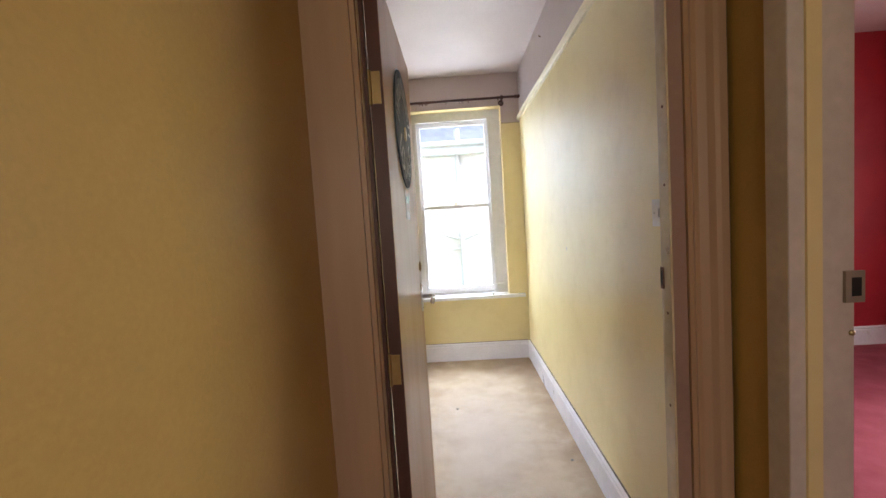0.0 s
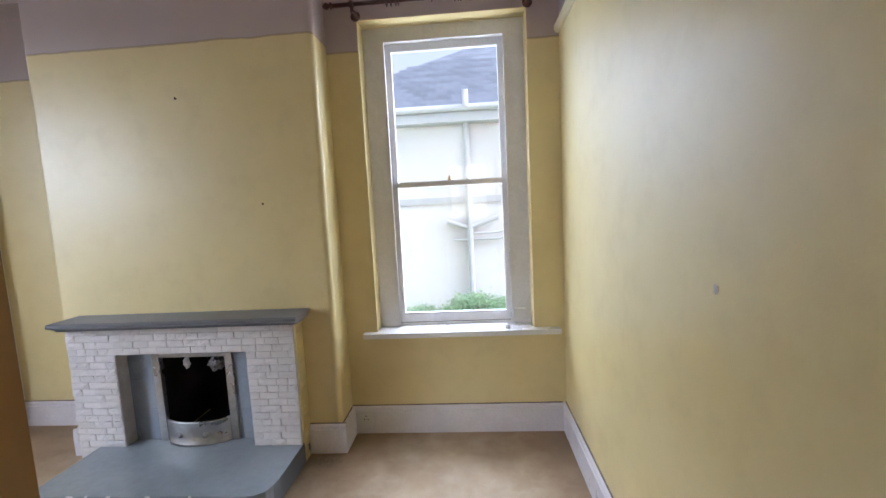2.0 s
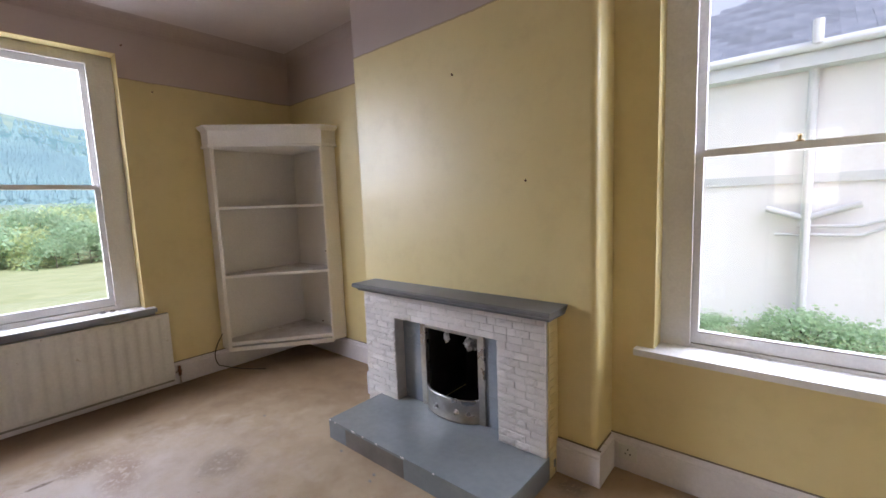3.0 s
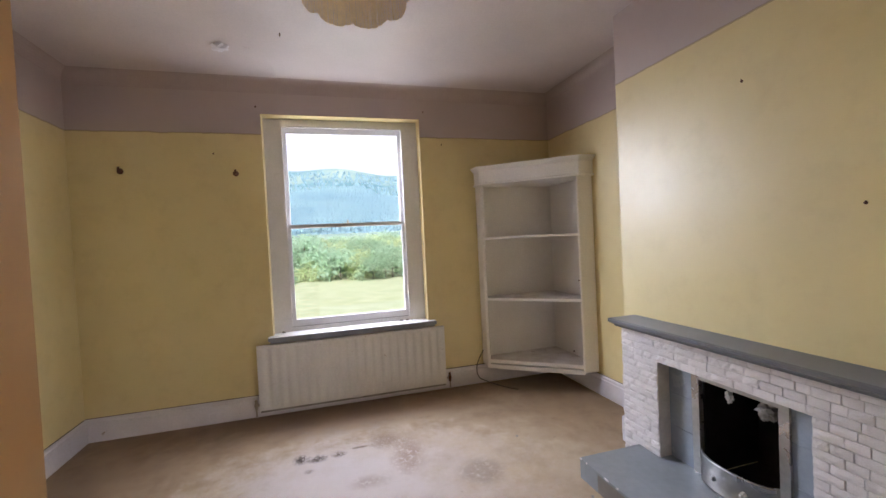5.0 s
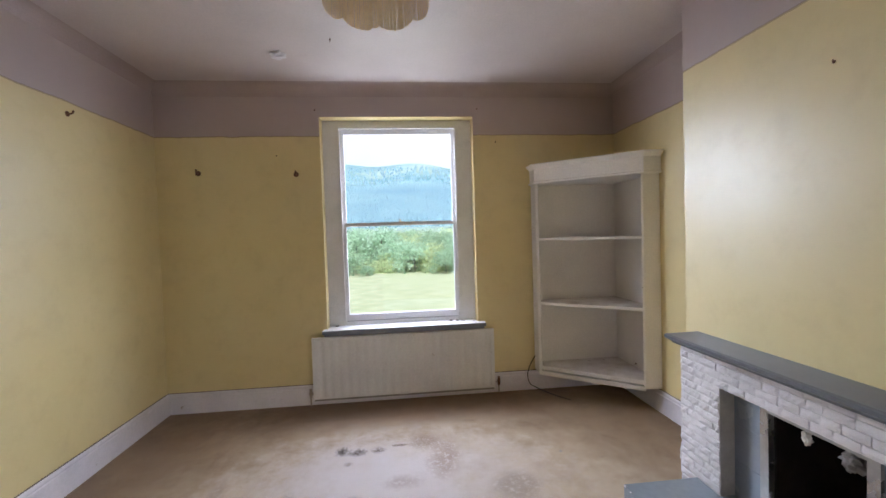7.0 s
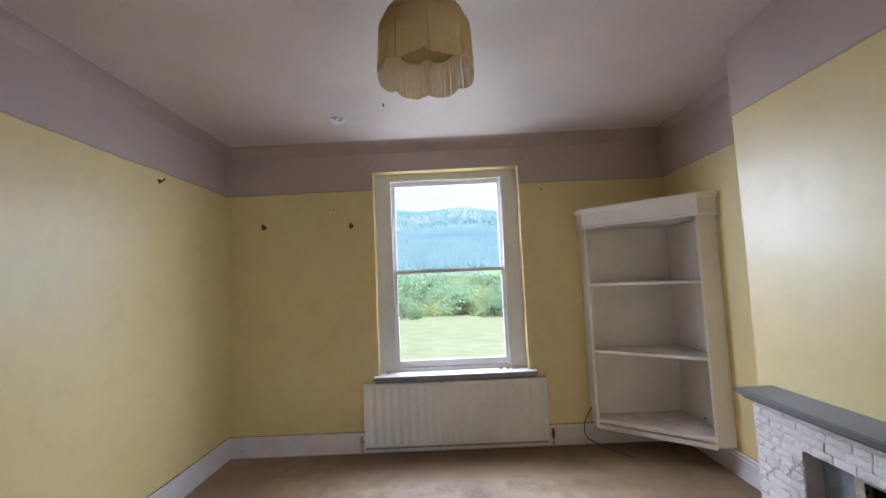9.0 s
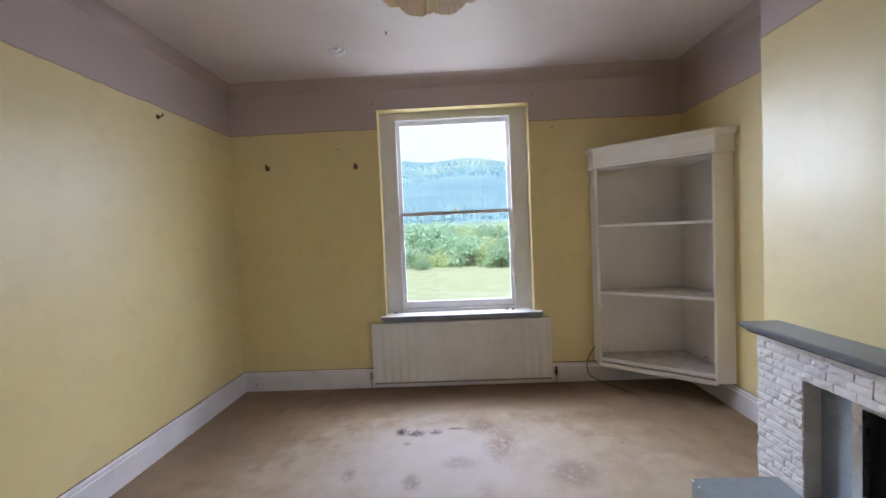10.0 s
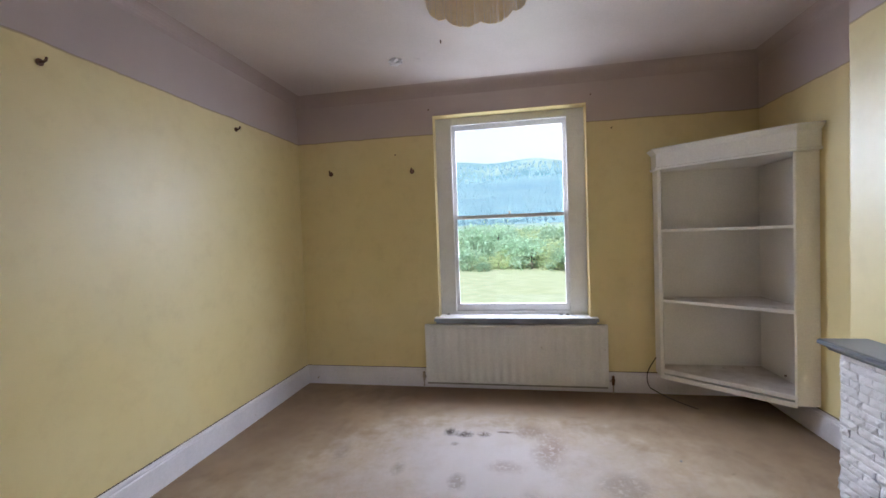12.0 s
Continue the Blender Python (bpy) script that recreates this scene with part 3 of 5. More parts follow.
structure("baseboard_red_room", extrude_profile(SK, (RX0, 4.18, 0), (RX1, 4.18, 0), (0, -1, 0)), SKIRT, "white gloss skirting board", "skirting board")

# picture rail that is left on one wall
RAIL = [(0, -0.02), (0.016, -0.018), (0.026, -0.004), (0.030, 0.006), (0.022, 0.012), (0.030, 0.020), (0.020, 0.026), (0, 0.026)]
structure("picture_rail", extrude_profile(RAIL, (XE, DY1, 2.50), (XE, YN, 2.50), (-1, 0, 0)), RAIL_CREAM, "pale cream-yellow painted wooden picture rail", "picture rail")


# ---- windows ----
def sash_window(name, place, u0, u1, z0, z1, f0, f1, fz0, fz1, meet, sill, label):
    """Box sash window built on the wall plane: u along the wall, depth outwards; sill: u0, u1, nose, top, nose material."""
    w = thing(name, place.translation, label, "window", kind="structure")

    def put(nm, bm, mat, parent, lab=""):
        bmesh.ops.transform(bm, matrix=place, verts=bm.verts)
        return part(nm, bm, mat, parent, lab)

    # painted plaster reveal
    put("reveal", boxes((u0, u0 + 0.004, 0.001, 0.30, z0, z1), (u1 - 0.004, u1, 0.001, 0.30, z0, z1), (u0 + 0.004, u1 - 0.004, 0.001, 0.30, z1 - 0.004, z1)), YELLOW, w, "yellow painted plaster reveal")
    a, b, top = u0 + 0.004, u1 - 0.004, z1 - 0.004
    frame_ob = put("window_frame", boxes((a, f0, 0.125, 0.25, z0, top), (f1, b, 0.125, 0.25, z0, top), (f0, f1, 0.125, 0.25, fz1, top), (f0, f1, 0.135, 0.27, z0, fz0), width=0.003), WHITE, w, "aged white painted box frame")
    put("staff_bead", boxes((f0, f0 + 0.012, 0.116, 0.138, fz0, fz1), (f1 - 0.012, f1, 0.116, 0.138, fz0, fz1), (f0 + 0.012, f1 - 0.012, 0.116, 0.138, fz1 - 0.012, fz1), width=0.004), WHITE, frame_ob)

    def sash(nm, d, lo, hi, bottom, top_rail):
        s = 0.044
        q = put(nm, boxes((f0 + 0.002, f0 + s, d, d + 0.035, lo, hi), (f1 - s, f1 - 0.002, d, d + 0.035, lo, hi),
                          (f0 + s, f1 - s, d, d + 0.035, lo, lo + bottom), (f0 + s, f1 - s, d, d + 0.035, hi - top_rail, hi), width=0.004), WHITE, w, "white painted sliding sash")
        pane = put("pane", boxes((f0 + s - 0.005, f1 - s + 0.005, d + 0.015, d + 0.019, lo + bottom - 0.005, hi - top_rail + 0.005)), GLASS, q, "clear window glass")
        pane.visible_shadow = False
        return q

    low = sash("lower_sash", 0.146, fz0 + 0.002, meet + 0.018, 0.065, 0.034)
    sash("upper_sash", 0.186, meet - 0.016, fz1, 0.034, 0.05)
    put("grime_line", boxes((f0 + 0.014, f1 - 0.014, 0.1425, 0.1458, fz0 - 0.001, fz0 + 0.005), (f0 + 0.046, f1 - 0.046, 0.1440, 0.1462, fz0 + 0.061, fz0 + 0.066)), GRIME_AND_GAP, low, "dark grime along the sash")
    # thin strips put the shade of the sash gaps into colour
    put("sash_cord_gap", boxes((f0 - 0.0005, f0 + 0.0025, 0.1385, 0.186, fz0, meet), (f1 - 0.0025, f1 + 0.0005, 0.1385, 0.186, fz0, meet)), GRIME_AND_GAP, frame_ob, "grey strip coloured as the dark of the gap beside the sash")
    lock = put("sash_lock", lathe([(0.016, 0), (0.016, 0.006), (0.007, 0.008), (0.007, 0.02), (0.010, 0.026), (0.004, 0.032)], 12, pose((f0 + f1) / 2, 0.165, meet + 0.018)), BRASS, w, "dull brass sash fastener")
    s0, s1, nose, ztop, nose_mat = sill
    put("window_sill", boxes((s0, s1, nose, 0.003, ztop - 0.032, ztop), (u0 + 0.005, u1 - 0.005, 0.001, 0.15, ztop - 0.032, ztop), width=0.006), WHITE, w, "white painted timber sill")
    # front edge coloured darker than the white top
    if nose_mat is SILL_EDGE:
        put("sill_nose", boxes((s0 - 0.002, s1 + 0.002, nose - 0.006, nose - 0.0003, ztop - 0.034, ztop - 0.004), width=0.002), nose_mat, w, "slate-grey sill edge, darker than the sill top")
    put("sill_apron", boxes((s0 + 0.012, s1 - 0.012, nose + 0.014, 0.003, ztop - 0.058, ztop - 0.033), width=0.005), nose_mat, w)
    return w


M_NORTH = Matrix.Translation((0, YN, 0))
M_WEST = Matrix.Translation((XW, 0, 0)) @ Matrix.Rotation(math.pi / 2, 4, "Z")
sash_window("window_1", M_NORTH, WA[0], WA[1], WA[2], WA[3], -0.474, 0.306, 0.705, 2.560, 1.642, (-0.68, 0.585, -0.055, 0.69, YELLOW), "tall white painted sash window with a yellow reveal")
sash_window("window_2", M_WEST, WB[0], WB[1], WB[2], WB[3], 1.768, 2.905, 0.735, 2.613, 1.678, (1.585, 3.118, -0.07, 0.70, SILL_EDGE), "wide white painted sash window facing the hills")

# ---- doorway and door ----
casing = thing("door_1", (0, DY0, 0), "brown grained door casing with cream lining", "door frame", kind="structure")
part("casing_left", boxes((-0.478, DX0 - 0.014, 1.068, 1.099, 0, DZ + 0.13), width=0.006), CASING, casing, "brown wood-grained architrave")
part("casing_edge", boxes((-0.3490, DX0 - 0.001, 1.084, 1.1085, 0, DZ), width=0.003), CASING, casing)
right = bmesh.new()
moulding = [(DX1 + 0.042, 1.072), (0.514, 1.064), (0.522, 1.070), (0.530, 1.062), (0.552, 1.058), (0.574, 1.062), (0.584, 1.056), (0.603, 1.056), (0.603, 1.129), (DX1 + 0.042, 1.129)]
prism(moulding, 0, DZ + 0.13, 0, right)
part("casing_right", right, CASING, casing, "brown wood-grained moulded architrave")
part("casing_strip", boxes((DX1 + 0.006, DX1 + 0.041, 1.082, 1.129, 0, DZ + 0.02), width=0.003), ARCHITRAVE_BROWN, casing, "plain mauve-brown painted edge of the frame")
part("casing_head", boxes((DX0 - 0.013, DX1 + 0.041, 1.060, 1.099, DZ + 0.001, DZ + 0.13), width=0.006), CASING, casing)
part("lining_left", boxes((DX0 - 0.015, DX0, 1.109, 1.136, 0, DZ + 0.02), width=0.002), STOP, casing, "cream painted lining with screw holes")
part("hinge_jamb", boxes((DX0 - 0.018, DX0 + 0.0095, 1.1365, 1.1645, 0, DZ + 0.02)), DOOR_EDGE_AND_GAP, casing, "dark stained hinge jamb")
part("lining_right", boxes((DX1, DX1 + 0.0055, 1.083, 1.128, 0, DZ), (DX1, DX1 + 0.017, 1.1295, 1.134, 0, DZ), width=0.002), STOP, casing, "cream painted lining with screw holes")
part("lining_head", boxes((DX0, DX1, 1.10, 1.126, DZ, DZ + 0.02), width=0.002), STOP, casing)
# solid dark strip paints the shade of the gap
part("shadow_gap", boxes((0.604, XE - 0.002, 1.072, 1.128, 0, ZC - 0.02)), DOOR_EDGE_AND_GAP, casing, "dark strip coloured as the shade in the gap beside the architrave")
strike = part("strike_plate", boxes((DX1 - 0.003, DX1 + 0.001, 1.118, 1.135, 1.265, 1.325), width=0.001), DARK_METAL, casing, "worn dark metal strike plate")
# black patch painted for the dark inside of the keeper
part("keeper_hole", boxes((DX1 - 0.0036, DX1, 1.122, 1.133, 1.275, 1.315)), SOOT_AND_HOLES, strike)
for z in (0.55, 0.94, 1.20, 1.55, 1.757):
    part("screw", lathe([(0.004, 0), (0.004, 0.0015), (0.002, 0.002)], 8, pose(DX1, 1.104, z, 0, -90, 0)), DARK_METAL, casing)

DW = 0.803
door = thing("door", (-0.31, 1.172, 0), "open orange-brown plywood flush door with an oval sign", "door")
leaf = part("door_leaf", boxes((-0.350, -0.3105, 1.1725, 1.172 + DW, 0.012, DZ - 0.008), width=0.0015), DOOR_WOOD, door, "orange-brown veneered plywood leaf")
part("hinge_edge", boxes((-0.349, -0.3115, 1.1690, 1.1723, 0.013, DZ - 0.009)), DOOR_EDGE_AND_GAP, leaf, "dark stained edge strip")
for z in (0.22, 1.06, 1.88):
    hinge = part("hinge", boxes((-0.346, -0.318, 1.1665, 1.1689, z - 0.045, z + 0.045)), BRASS, door, "dull brass butt hinge")
    part("hinge_pin", lathe([(0.006, -0.048), (0.006, 0.048)], 10, pose(-0.349, 1.166, z)), BRASS, hinge)

# sign: an oval board with brush lettering
SY, SZ, SRY, SRZ = 1.588, 1.846, 0.228, 0.218
FACE = Matrix(((0, 0, 1, -0.3105), (1, 0, 0, 0), (0, 1, 0, 0), (0, 0, 0, 1)))   # local x along the door, y up, z out of the face


def disc(ry, rz, t0, t1, steps=56):
    bm = bmesh.new()
    lo = [bm.verts.new((ry * math.cos(2 * math.pi * i / steps), rz * math.sin(2 * math.pi * i / steps), t0)) for i in range(steps)]
    hi = [bm.verts.new((v.co.x * 0.995, v.co.y * 0.995, t1)) for v in lo]
    bm.faces.new(hi)
    for i in range(steps):
        bm.faces.new((lo[i], lo[(i + 1) % steps], hi[(i + 1) % steps], hi[i]))
    return bm


def on_door(bm, y, z, turn=0.0, out=0.0):
    bmesh.ops.transform(bm, matrix=FACE @ pose(y, z, out, 0, 0, turn), verts=bm.verts)
    return bm


sign = part("sign_board", on_door(disc(SRY, SRZ, 0, 0.006), SY, SZ), SIGN, door, "dark teal oval painted board")
rim = bmesh.new()
for i in range(72):
    a, b = 2 * math.pi * i / 72, 2 * math.pi * (i + 1) / 72
    q = [rim.verts.new(((SRY + k) * math.cos(t), (SRZ + k) * math.sin(t), 0.0015)) for t, k in ((a, 0), (b, 0), (b, 0.005), (a, 0.005))]
    rim.faces.new(q)
part("sign_rim", on_door(rim, SY, SZ), CHALK, sign, "thin pale painted outline")


def letter_mesh(ch, size):
    cu = bpy.data.curves.new("letter", "FONT")
    cu.body, cu.size, cu.align_x, cu.align_y, cu.extrude, cu.offset = ch, size, "CENTER", "CENTER", 0.0006, -0.0006
    ob = bpy.data.objects.new("letter", cu)
    scene.collection.objects.link(ob)
    bpy.context.view_layer.update()
    me = bpy.data.meshes.new_from_object(ob.evaluated_get(bpy.context.evaluated_depsgraph_get()))
    bpy.data.objects.remove(ob)
    bm = bmesh.new()
    bm.from_mesh(me)
    return bm


for i, ch in enumerate("LOUNGE"):
    a = radians(211 + i * 22.5)
    bm = letter_mesh(ch, 0.108)
    bmesh.ops.transform(bm, matrix=Matrix.Diagonal((0.85, 1.25, 1, 1)), verts=bm.verts)
    part("letter", on_door(bm, SY + 0.158 * math.cos(a), SZ + 0.150 * math.sin(a), 0.78 * (math.degrees(a) - 270), 0.0072), CHALK, sign, "grey-white brush-painted letter")
# upper word, too worn to read: plain brush strokes
for i in range(7):
    a = radians(168 - i * 26)
    bm = boxes((-0.022, -0.013, -0.034, 0.034, 0, 0.0008), (0.012, 0.020, -0.030, 0.030, 0, 0.0008))
    part("brush_stroke", on_door(bm, SY + 0.165 * math.cos(a), SZ + 0.158 * math.sin(a), math.degrees(a) - 90 + (i % 3 - 1) * 8, 0.0065), CHALK, sign)
knob = disc(0.017, 0.026, 0.006, 0.012, 20)
part("centre_mark", on_door(knob, SY + 0.01, SZ - 0.01), STOP, sign, "small cream figure in the middle")

notice = part("notice", on_door(boxes((-0.066, 0.066, -0.049, 0.052, 0, 0.001), width=0.0003), 1.580, 1.555), NOTICE, door, "taped laminated notice with a green heading")
part("notice_heading", on_door(boxes((-0.052, 0.052, 0.014, 0.040, 0.0012, 0.0016)), 1.580, 1.555), NOTICE_GREEN, notice)
for k, (w, z) in enumerate(((0.050, 0.002), (0.018, -0.010), (0.045, -0.022), (0.052, -0.036))):
    part("notice_line", on_door(boxes((-w, w, z - 0.003, z + 0.003, 0.0012, 0.0016)), 1.580, 1.555), INK, notice)
for y, z in ((-0.066, 0.05), (0.068, 0.045)):
    part("tape", on_door(boxes((-0.012, 0.012, -0.018, 0.014, 0.0018, 0.0022)), 1.580 + y, 1.555 + z), PLASTIC, notice, "yellowed sticky tape")

lever = part("handle_plate", on_door(boxes((-0.02, 0.02, -0.065, 0.065, 0, 0.006), width=0.002), 1.905, 1.143), CHROME, door, "worn silver lever plate")
part("lever", tube([(-0.3105 + 0.005, 1.905, 1.143), (-0.3105 + 0.05, 1.905, 1.143), (-0.3105 + 0.056, 1.895, 1.142), (-0.3105 + 0.056, 1.870, 1.137), (-0.3105 + 0.056, 1.825, 1.131)], 0.010, 12), CHROME, lever, "worn silver lever", True)
for z in (-0.053, 0.053):
    part("plate_screw", on_door(lathe([(0.004, 0), (0.004, 0.002)], 8, pose(0, 0, 0.006)), 1.905, 1.143 + z), DARK_METAL, lever)
part("lock_cover", on_door(lathe([(0.021, 0), (0.021, 0.005), (0.016, 0.008), (0.008, 0.009)], 20), 1.908, 1.288), BRASS, door, "round dull metal lock cover", True)

door.location += Vector((0.0255, -0.007, 0))

# ---- lobby doorway to the red room ----
frame_red = thing("door_2", (XE, 0.92, 0), "grubby cream doorway lining to the red room", "door frame", kind="structure")
part("architrave", boxes((XE - 0.012, XE - 0.0005, 0.872, 0.934, 0, 2.20), width=0.003), ARCHITRAVE, frame_red, "grubby cream architrave")
part("lining", boxes((XE - 0.011, XE + 0.022, 0.870, 0.8845, 0, 2.14), width=0.002), ARCHITRAVE, frame_red, "grubby cream lining")
part("lining_stop", boxes((XE + 0.0225, XE + 0.054, 0.864, 0.8845, 0, 2.14), width=0.003), YELLOW, frame_red, "yellowed door stop")
part("lining_rebate", boxes((XE + 0.0545, XE + 0.124, 0.870, 0.8845, 0, 2.14), width=0.002), ARCHITRAVE, frame_red, "grubby cream lining")
part("lining_far", boxes((XE - 0.002, XE + 0.122, -0.114, -0.096, 0, 2.14), width=0.002), ARCHITRAVE, frame_red)
keep = part("lock_keep", boxes((XE + 0.100, XE + 0.140, 0.862, 0.8695, 1.262, 1.330), width=0.003), BROWN_BLACK, frame_red, "worn dark metal lock keep")
# dark of the keep's hole, painted as a black patch
part("keep_hole", boxes((XE + 0.112, XE + 0.132, 0.8612, 0.8622, 1.276, 1.316)), SOOT_AND_HOLES, keep)
part("rim_screw", lathe([(0.006, 0), (0.006, 0.004), (0.003, 0.006)], 10, pose(XE + 0.118, 0.8695, 1.195, 90, 0, 0)), BRASS, frame_red)

# ---- light switch and trunking on the long wall ----
sw = thing("light_switch", (XE, 1.368, 1.473), "white surface-mounted light switch on the yellow wall", "light switch")
part("switch_box", boxes((XE - 0.034, XE - 0.0005, 1.327, 1.411, 1.430, 1.517), width=0.004), PLASTIC, sw)
part("face_plate", boxes((XE - 0.043, XE - 0.0345, 1.325, 1.413, 1.428, 1.519), width=0.003), PLASTIC, sw)
part("rocker", boxes((XE - 0.049, XE - 0.0432, 1.361, 1.377, 1.459, 1.488), width=0.002), PLASTIC, sw)
for y in (1.339, 1.399):
    part("screw", lathe([(0.004, 0), (0.004, 0.001)], 8, pose(XE - 0.043, y, 1.473, 0, -90, 0)), STEEL, sw)
trunk = thing("cable_trunking", (XE, 1.370, 1.5195), "white plastic cable trunking running up from the switch", "trunking")
part("base_channel", boxes((XE - 0.014, XE - 0.0005, 1.352, 1.388, 1.5195, 2.478), width=0.001), PLASTIC, trunk)
part("cover", boxes((XE - 0.022, XE - 0.0142, 1.350, 1.390, 1.5195, 2.478), width=0.003), PLASTIC, trunk, "snap-on cover strip")


# ---- fireplace ----
fire = thing("fireplace", (-1.70, BY, 0), "white painted brick fireplace with grey mantel and hearth", "fireplace")
SX0, SX1, SYF, OX0, OX1, OZ = -2.412, -1.008, 3.955, -2.112, -1.300, 0.710
core = part("surround", boxes((SX0 + 0.008, OX0, SYF + 0.012, BY - 0.001, 0, 0.868), (OX1, SX1 - 0.002, SYF + 0.012, BY - 0.001, 0, 0.868), (OX0, OX1, SYF + 0.012, BY - 0.001, OZ, 0.868)), MORTAR, fire, "white painted mortar bed")
part("side_cheek", boxes((SX1 - 0.0015, SX1 + 0.003, SYF + 0.03, BY - 0.001, 0, 0.868)), YELLOW, fire, "yellow painted side")
for k in range(21):
    z, deep = 0.004 + k * 0.0411, (0.062, 0.040, 0.075, 0.050)[k % 4]
    part("side_brick", boxes((SX1 + 0.001, SX1 + 0.008, SYF + 0.031, SYF + 0.031 + deep, z + 0.003, z + 0.037), width=0.002), YELLOW, fire)

mant = bmesh.new()
prof = [(0, 0), (0, 0.052), (-0.206, 0.052), (-0.218, 0.046), (-0.218, 0.030), (-0.200, 0.022), (-0.186, 0.012), (-0.178, 0)]
ends = [[mant.verts.new((x + (0.02 if (b < 0.03 and x < -2) else -0.02 if b < 0.03 else 0), BY - 0.0005 + a, 0.8685 + b)) for a, b in prof] for x in (-2.436, -0.945)]
for i in range(len(prof)):
    j = (i + 1) % len(prof)
    mant.faces.new((ends[0][i], ends[0][j], ends[1][j], ends[1][i]))
mant.faces.new(ends[0])
mant.faces.new(ends[1][::-1])
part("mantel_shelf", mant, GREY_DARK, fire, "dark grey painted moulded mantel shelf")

# hearth: a raised slab with a tiled front
HX0, HX1, HY0, HZ = -2.285, -0.998, 3.522, 0.125
# the slab's plan: square at one end, its front corner cut back in a curve at the other
CUT = [(HX1 - 0.120, HY0), (HX1 - 0.070, HY0 + 0.010), (HX1 - 0.032, HY0 + 0.035), (HX1 - 0.012, HY0 + 0.085), (HX1 - 0.006, HY0 + 0.150)]


def slab(y0, y1, z0, z1, grow=0.0):
    """A strip of the hearth between two depths, following the curved corner."""
    def end(y):
        if y <= HY0:
            return CUT[0][0]
        for (xa, ya), (xb, yb) in zip(CUT, CUT[1:]):
            if ya <= y <= yb:
                return xa + (xb - xa) * (y - ya) / (yb - ya)
        return HX1 - 0.006
    mids = [p for p in CUT if y0 < p[1] < y1]
    rim = [(end(y0), y0), *mids, (end(y1), y1)]
    return prism([(HX0 - grow, y1), (HX0 - grow, y0 - grow)] + [(x + grow, y - grow * 0.6) for x, y in rim], z0, z1)


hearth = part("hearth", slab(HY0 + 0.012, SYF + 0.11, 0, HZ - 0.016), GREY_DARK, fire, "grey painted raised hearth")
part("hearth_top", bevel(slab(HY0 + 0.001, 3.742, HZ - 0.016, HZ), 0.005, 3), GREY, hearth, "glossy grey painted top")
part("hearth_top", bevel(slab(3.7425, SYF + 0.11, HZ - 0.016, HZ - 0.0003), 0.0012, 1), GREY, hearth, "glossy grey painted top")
n_t = 7
for i in range(n_t):
    x0, x1 = HX0 + (CUT[0][0] - HX0) * i / n_t, HX0 + (CUT[0][0] - HX0) * (i + 1) / n_t
    part("edge_tile", boxes((x0 + 0.0008, x1 - 0.0008, HY0 + 0.002, HY0 + 0.0115, 0.002, HZ - 0.0165), width=0.002), BARE_TILE if i in (1, 2, 3) else GREY, hearth)
for (xa, ya), (xb, yb) in zip(CUT, CUT[1:]):
    tile = prism([(xa + 0.0015, ya + 0.001), (xb - 0.0005, yb - 0.001), (xb - 0.012, yb + 0.004), (xa - 0.006, ya + 0.012)], 0.002, HZ - 0.0165)
    part("edge_tile", tile, GREY, hearth)
part("edge_tile", boxes((HX0, HX0 + 0.0098, HY0 + 0.012, SYF, 0.002, HZ - 0.0165), width=0.002), GREY_TILE_PALE, hearth)

# chipped paint along the slab's front edge and loose paint at its end
rng = random.Random(8)
for x, w in ((-2.27, 0.03), (-2.215, 0.018), (-2.04, 0.05), (-1.95, 0.022), (-1.83, 0.03), (-1.62, 0.035), (-1.40, 0.02)):
    chip = bmesh.new()
    n_ = 9
    ring = [chip.verts.new((x + w * 0.5 * math.cos(6.283 * q / n_) * rng.uniform(0.7, 1.1), HY0 - 0.0016 + 0.006 * abs(math.sin(6.283 * q / n_)) * (q < 5), HZ - 0.001 + 0.0065 * math.sin(6.283 * q / n_) * rng.uniform(0.5, 1.0) * (0.3 if q < 5 else 1.0))) for q in range(n_)]
    chip.faces.new(ring)
    bmesh.ops.solidify(chip, geom=chip.faces[:], thickness=0.0006)
    part("paint_chip", chip, SKIRT, hearth, "chipped pale edge")

# insert panels, steel frame and ash front
IY = 4.045
for x0, x1 in ((OX0 + 0.001, -1.942), (-1.432, OX1 - 0.001)):
    for z0, z1 in ((HZ, 0.318), (0.3195, 0.515), (0.5165, OZ - 0.001)):
        part("panel_tile", boxes((x0, x1, IY, BY - 0.001, z0, z1), width=0.0015), GREY_TILE_PALE, fire)
part("panel_head", boxes((-1.9415, -1.4325, IY, BY - 0.001, 0.679, OZ - 0.001)), GREY_TILE_PALE, fire)
steel = part("steel_frame", boxes((-1.941, -1.895, IY - 0.014, BY - 0.001, HZ, 0.678), (-1.478, -1.433, IY - 0.014, BY - 0.001, HZ, 0.678), (-1.895, -1.478, IY - 0.014, BY - 0.001, 0.656, 0.678), width=0.003), STEEL, fire, "tarnished steel trim round the fire opening")
ash = bmesh.new()
rows_ = []
for k in range(17):
    u = k / 16
    bulge = 0.085 * (1 - (2 * u - 1) ** 2) ** 0.6
    x = -1.892 + 0.412 * u
    rows_.append([ash.verts.new((x, IY - 0.004 - bulge - d, z)) for d, z in ((0.004, HZ), (0.004, HZ + 0.012), (0.0, HZ + 0.016), (0.0, 0.262), (0.003, 0.268), (0.003, 0.276), (-0.010, 0.276), (-0.010, HZ))])
for a, b in zip(rows_, rows_[1:]):
    for i in range(8):
        ash.faces.new((a[i], a[(i + 1) % 8], b[(i + 1) % 8], b[i]))
ashfront = part("ash_front", ash, STEEL, fire, "bowed tarnished steel ash front", True)
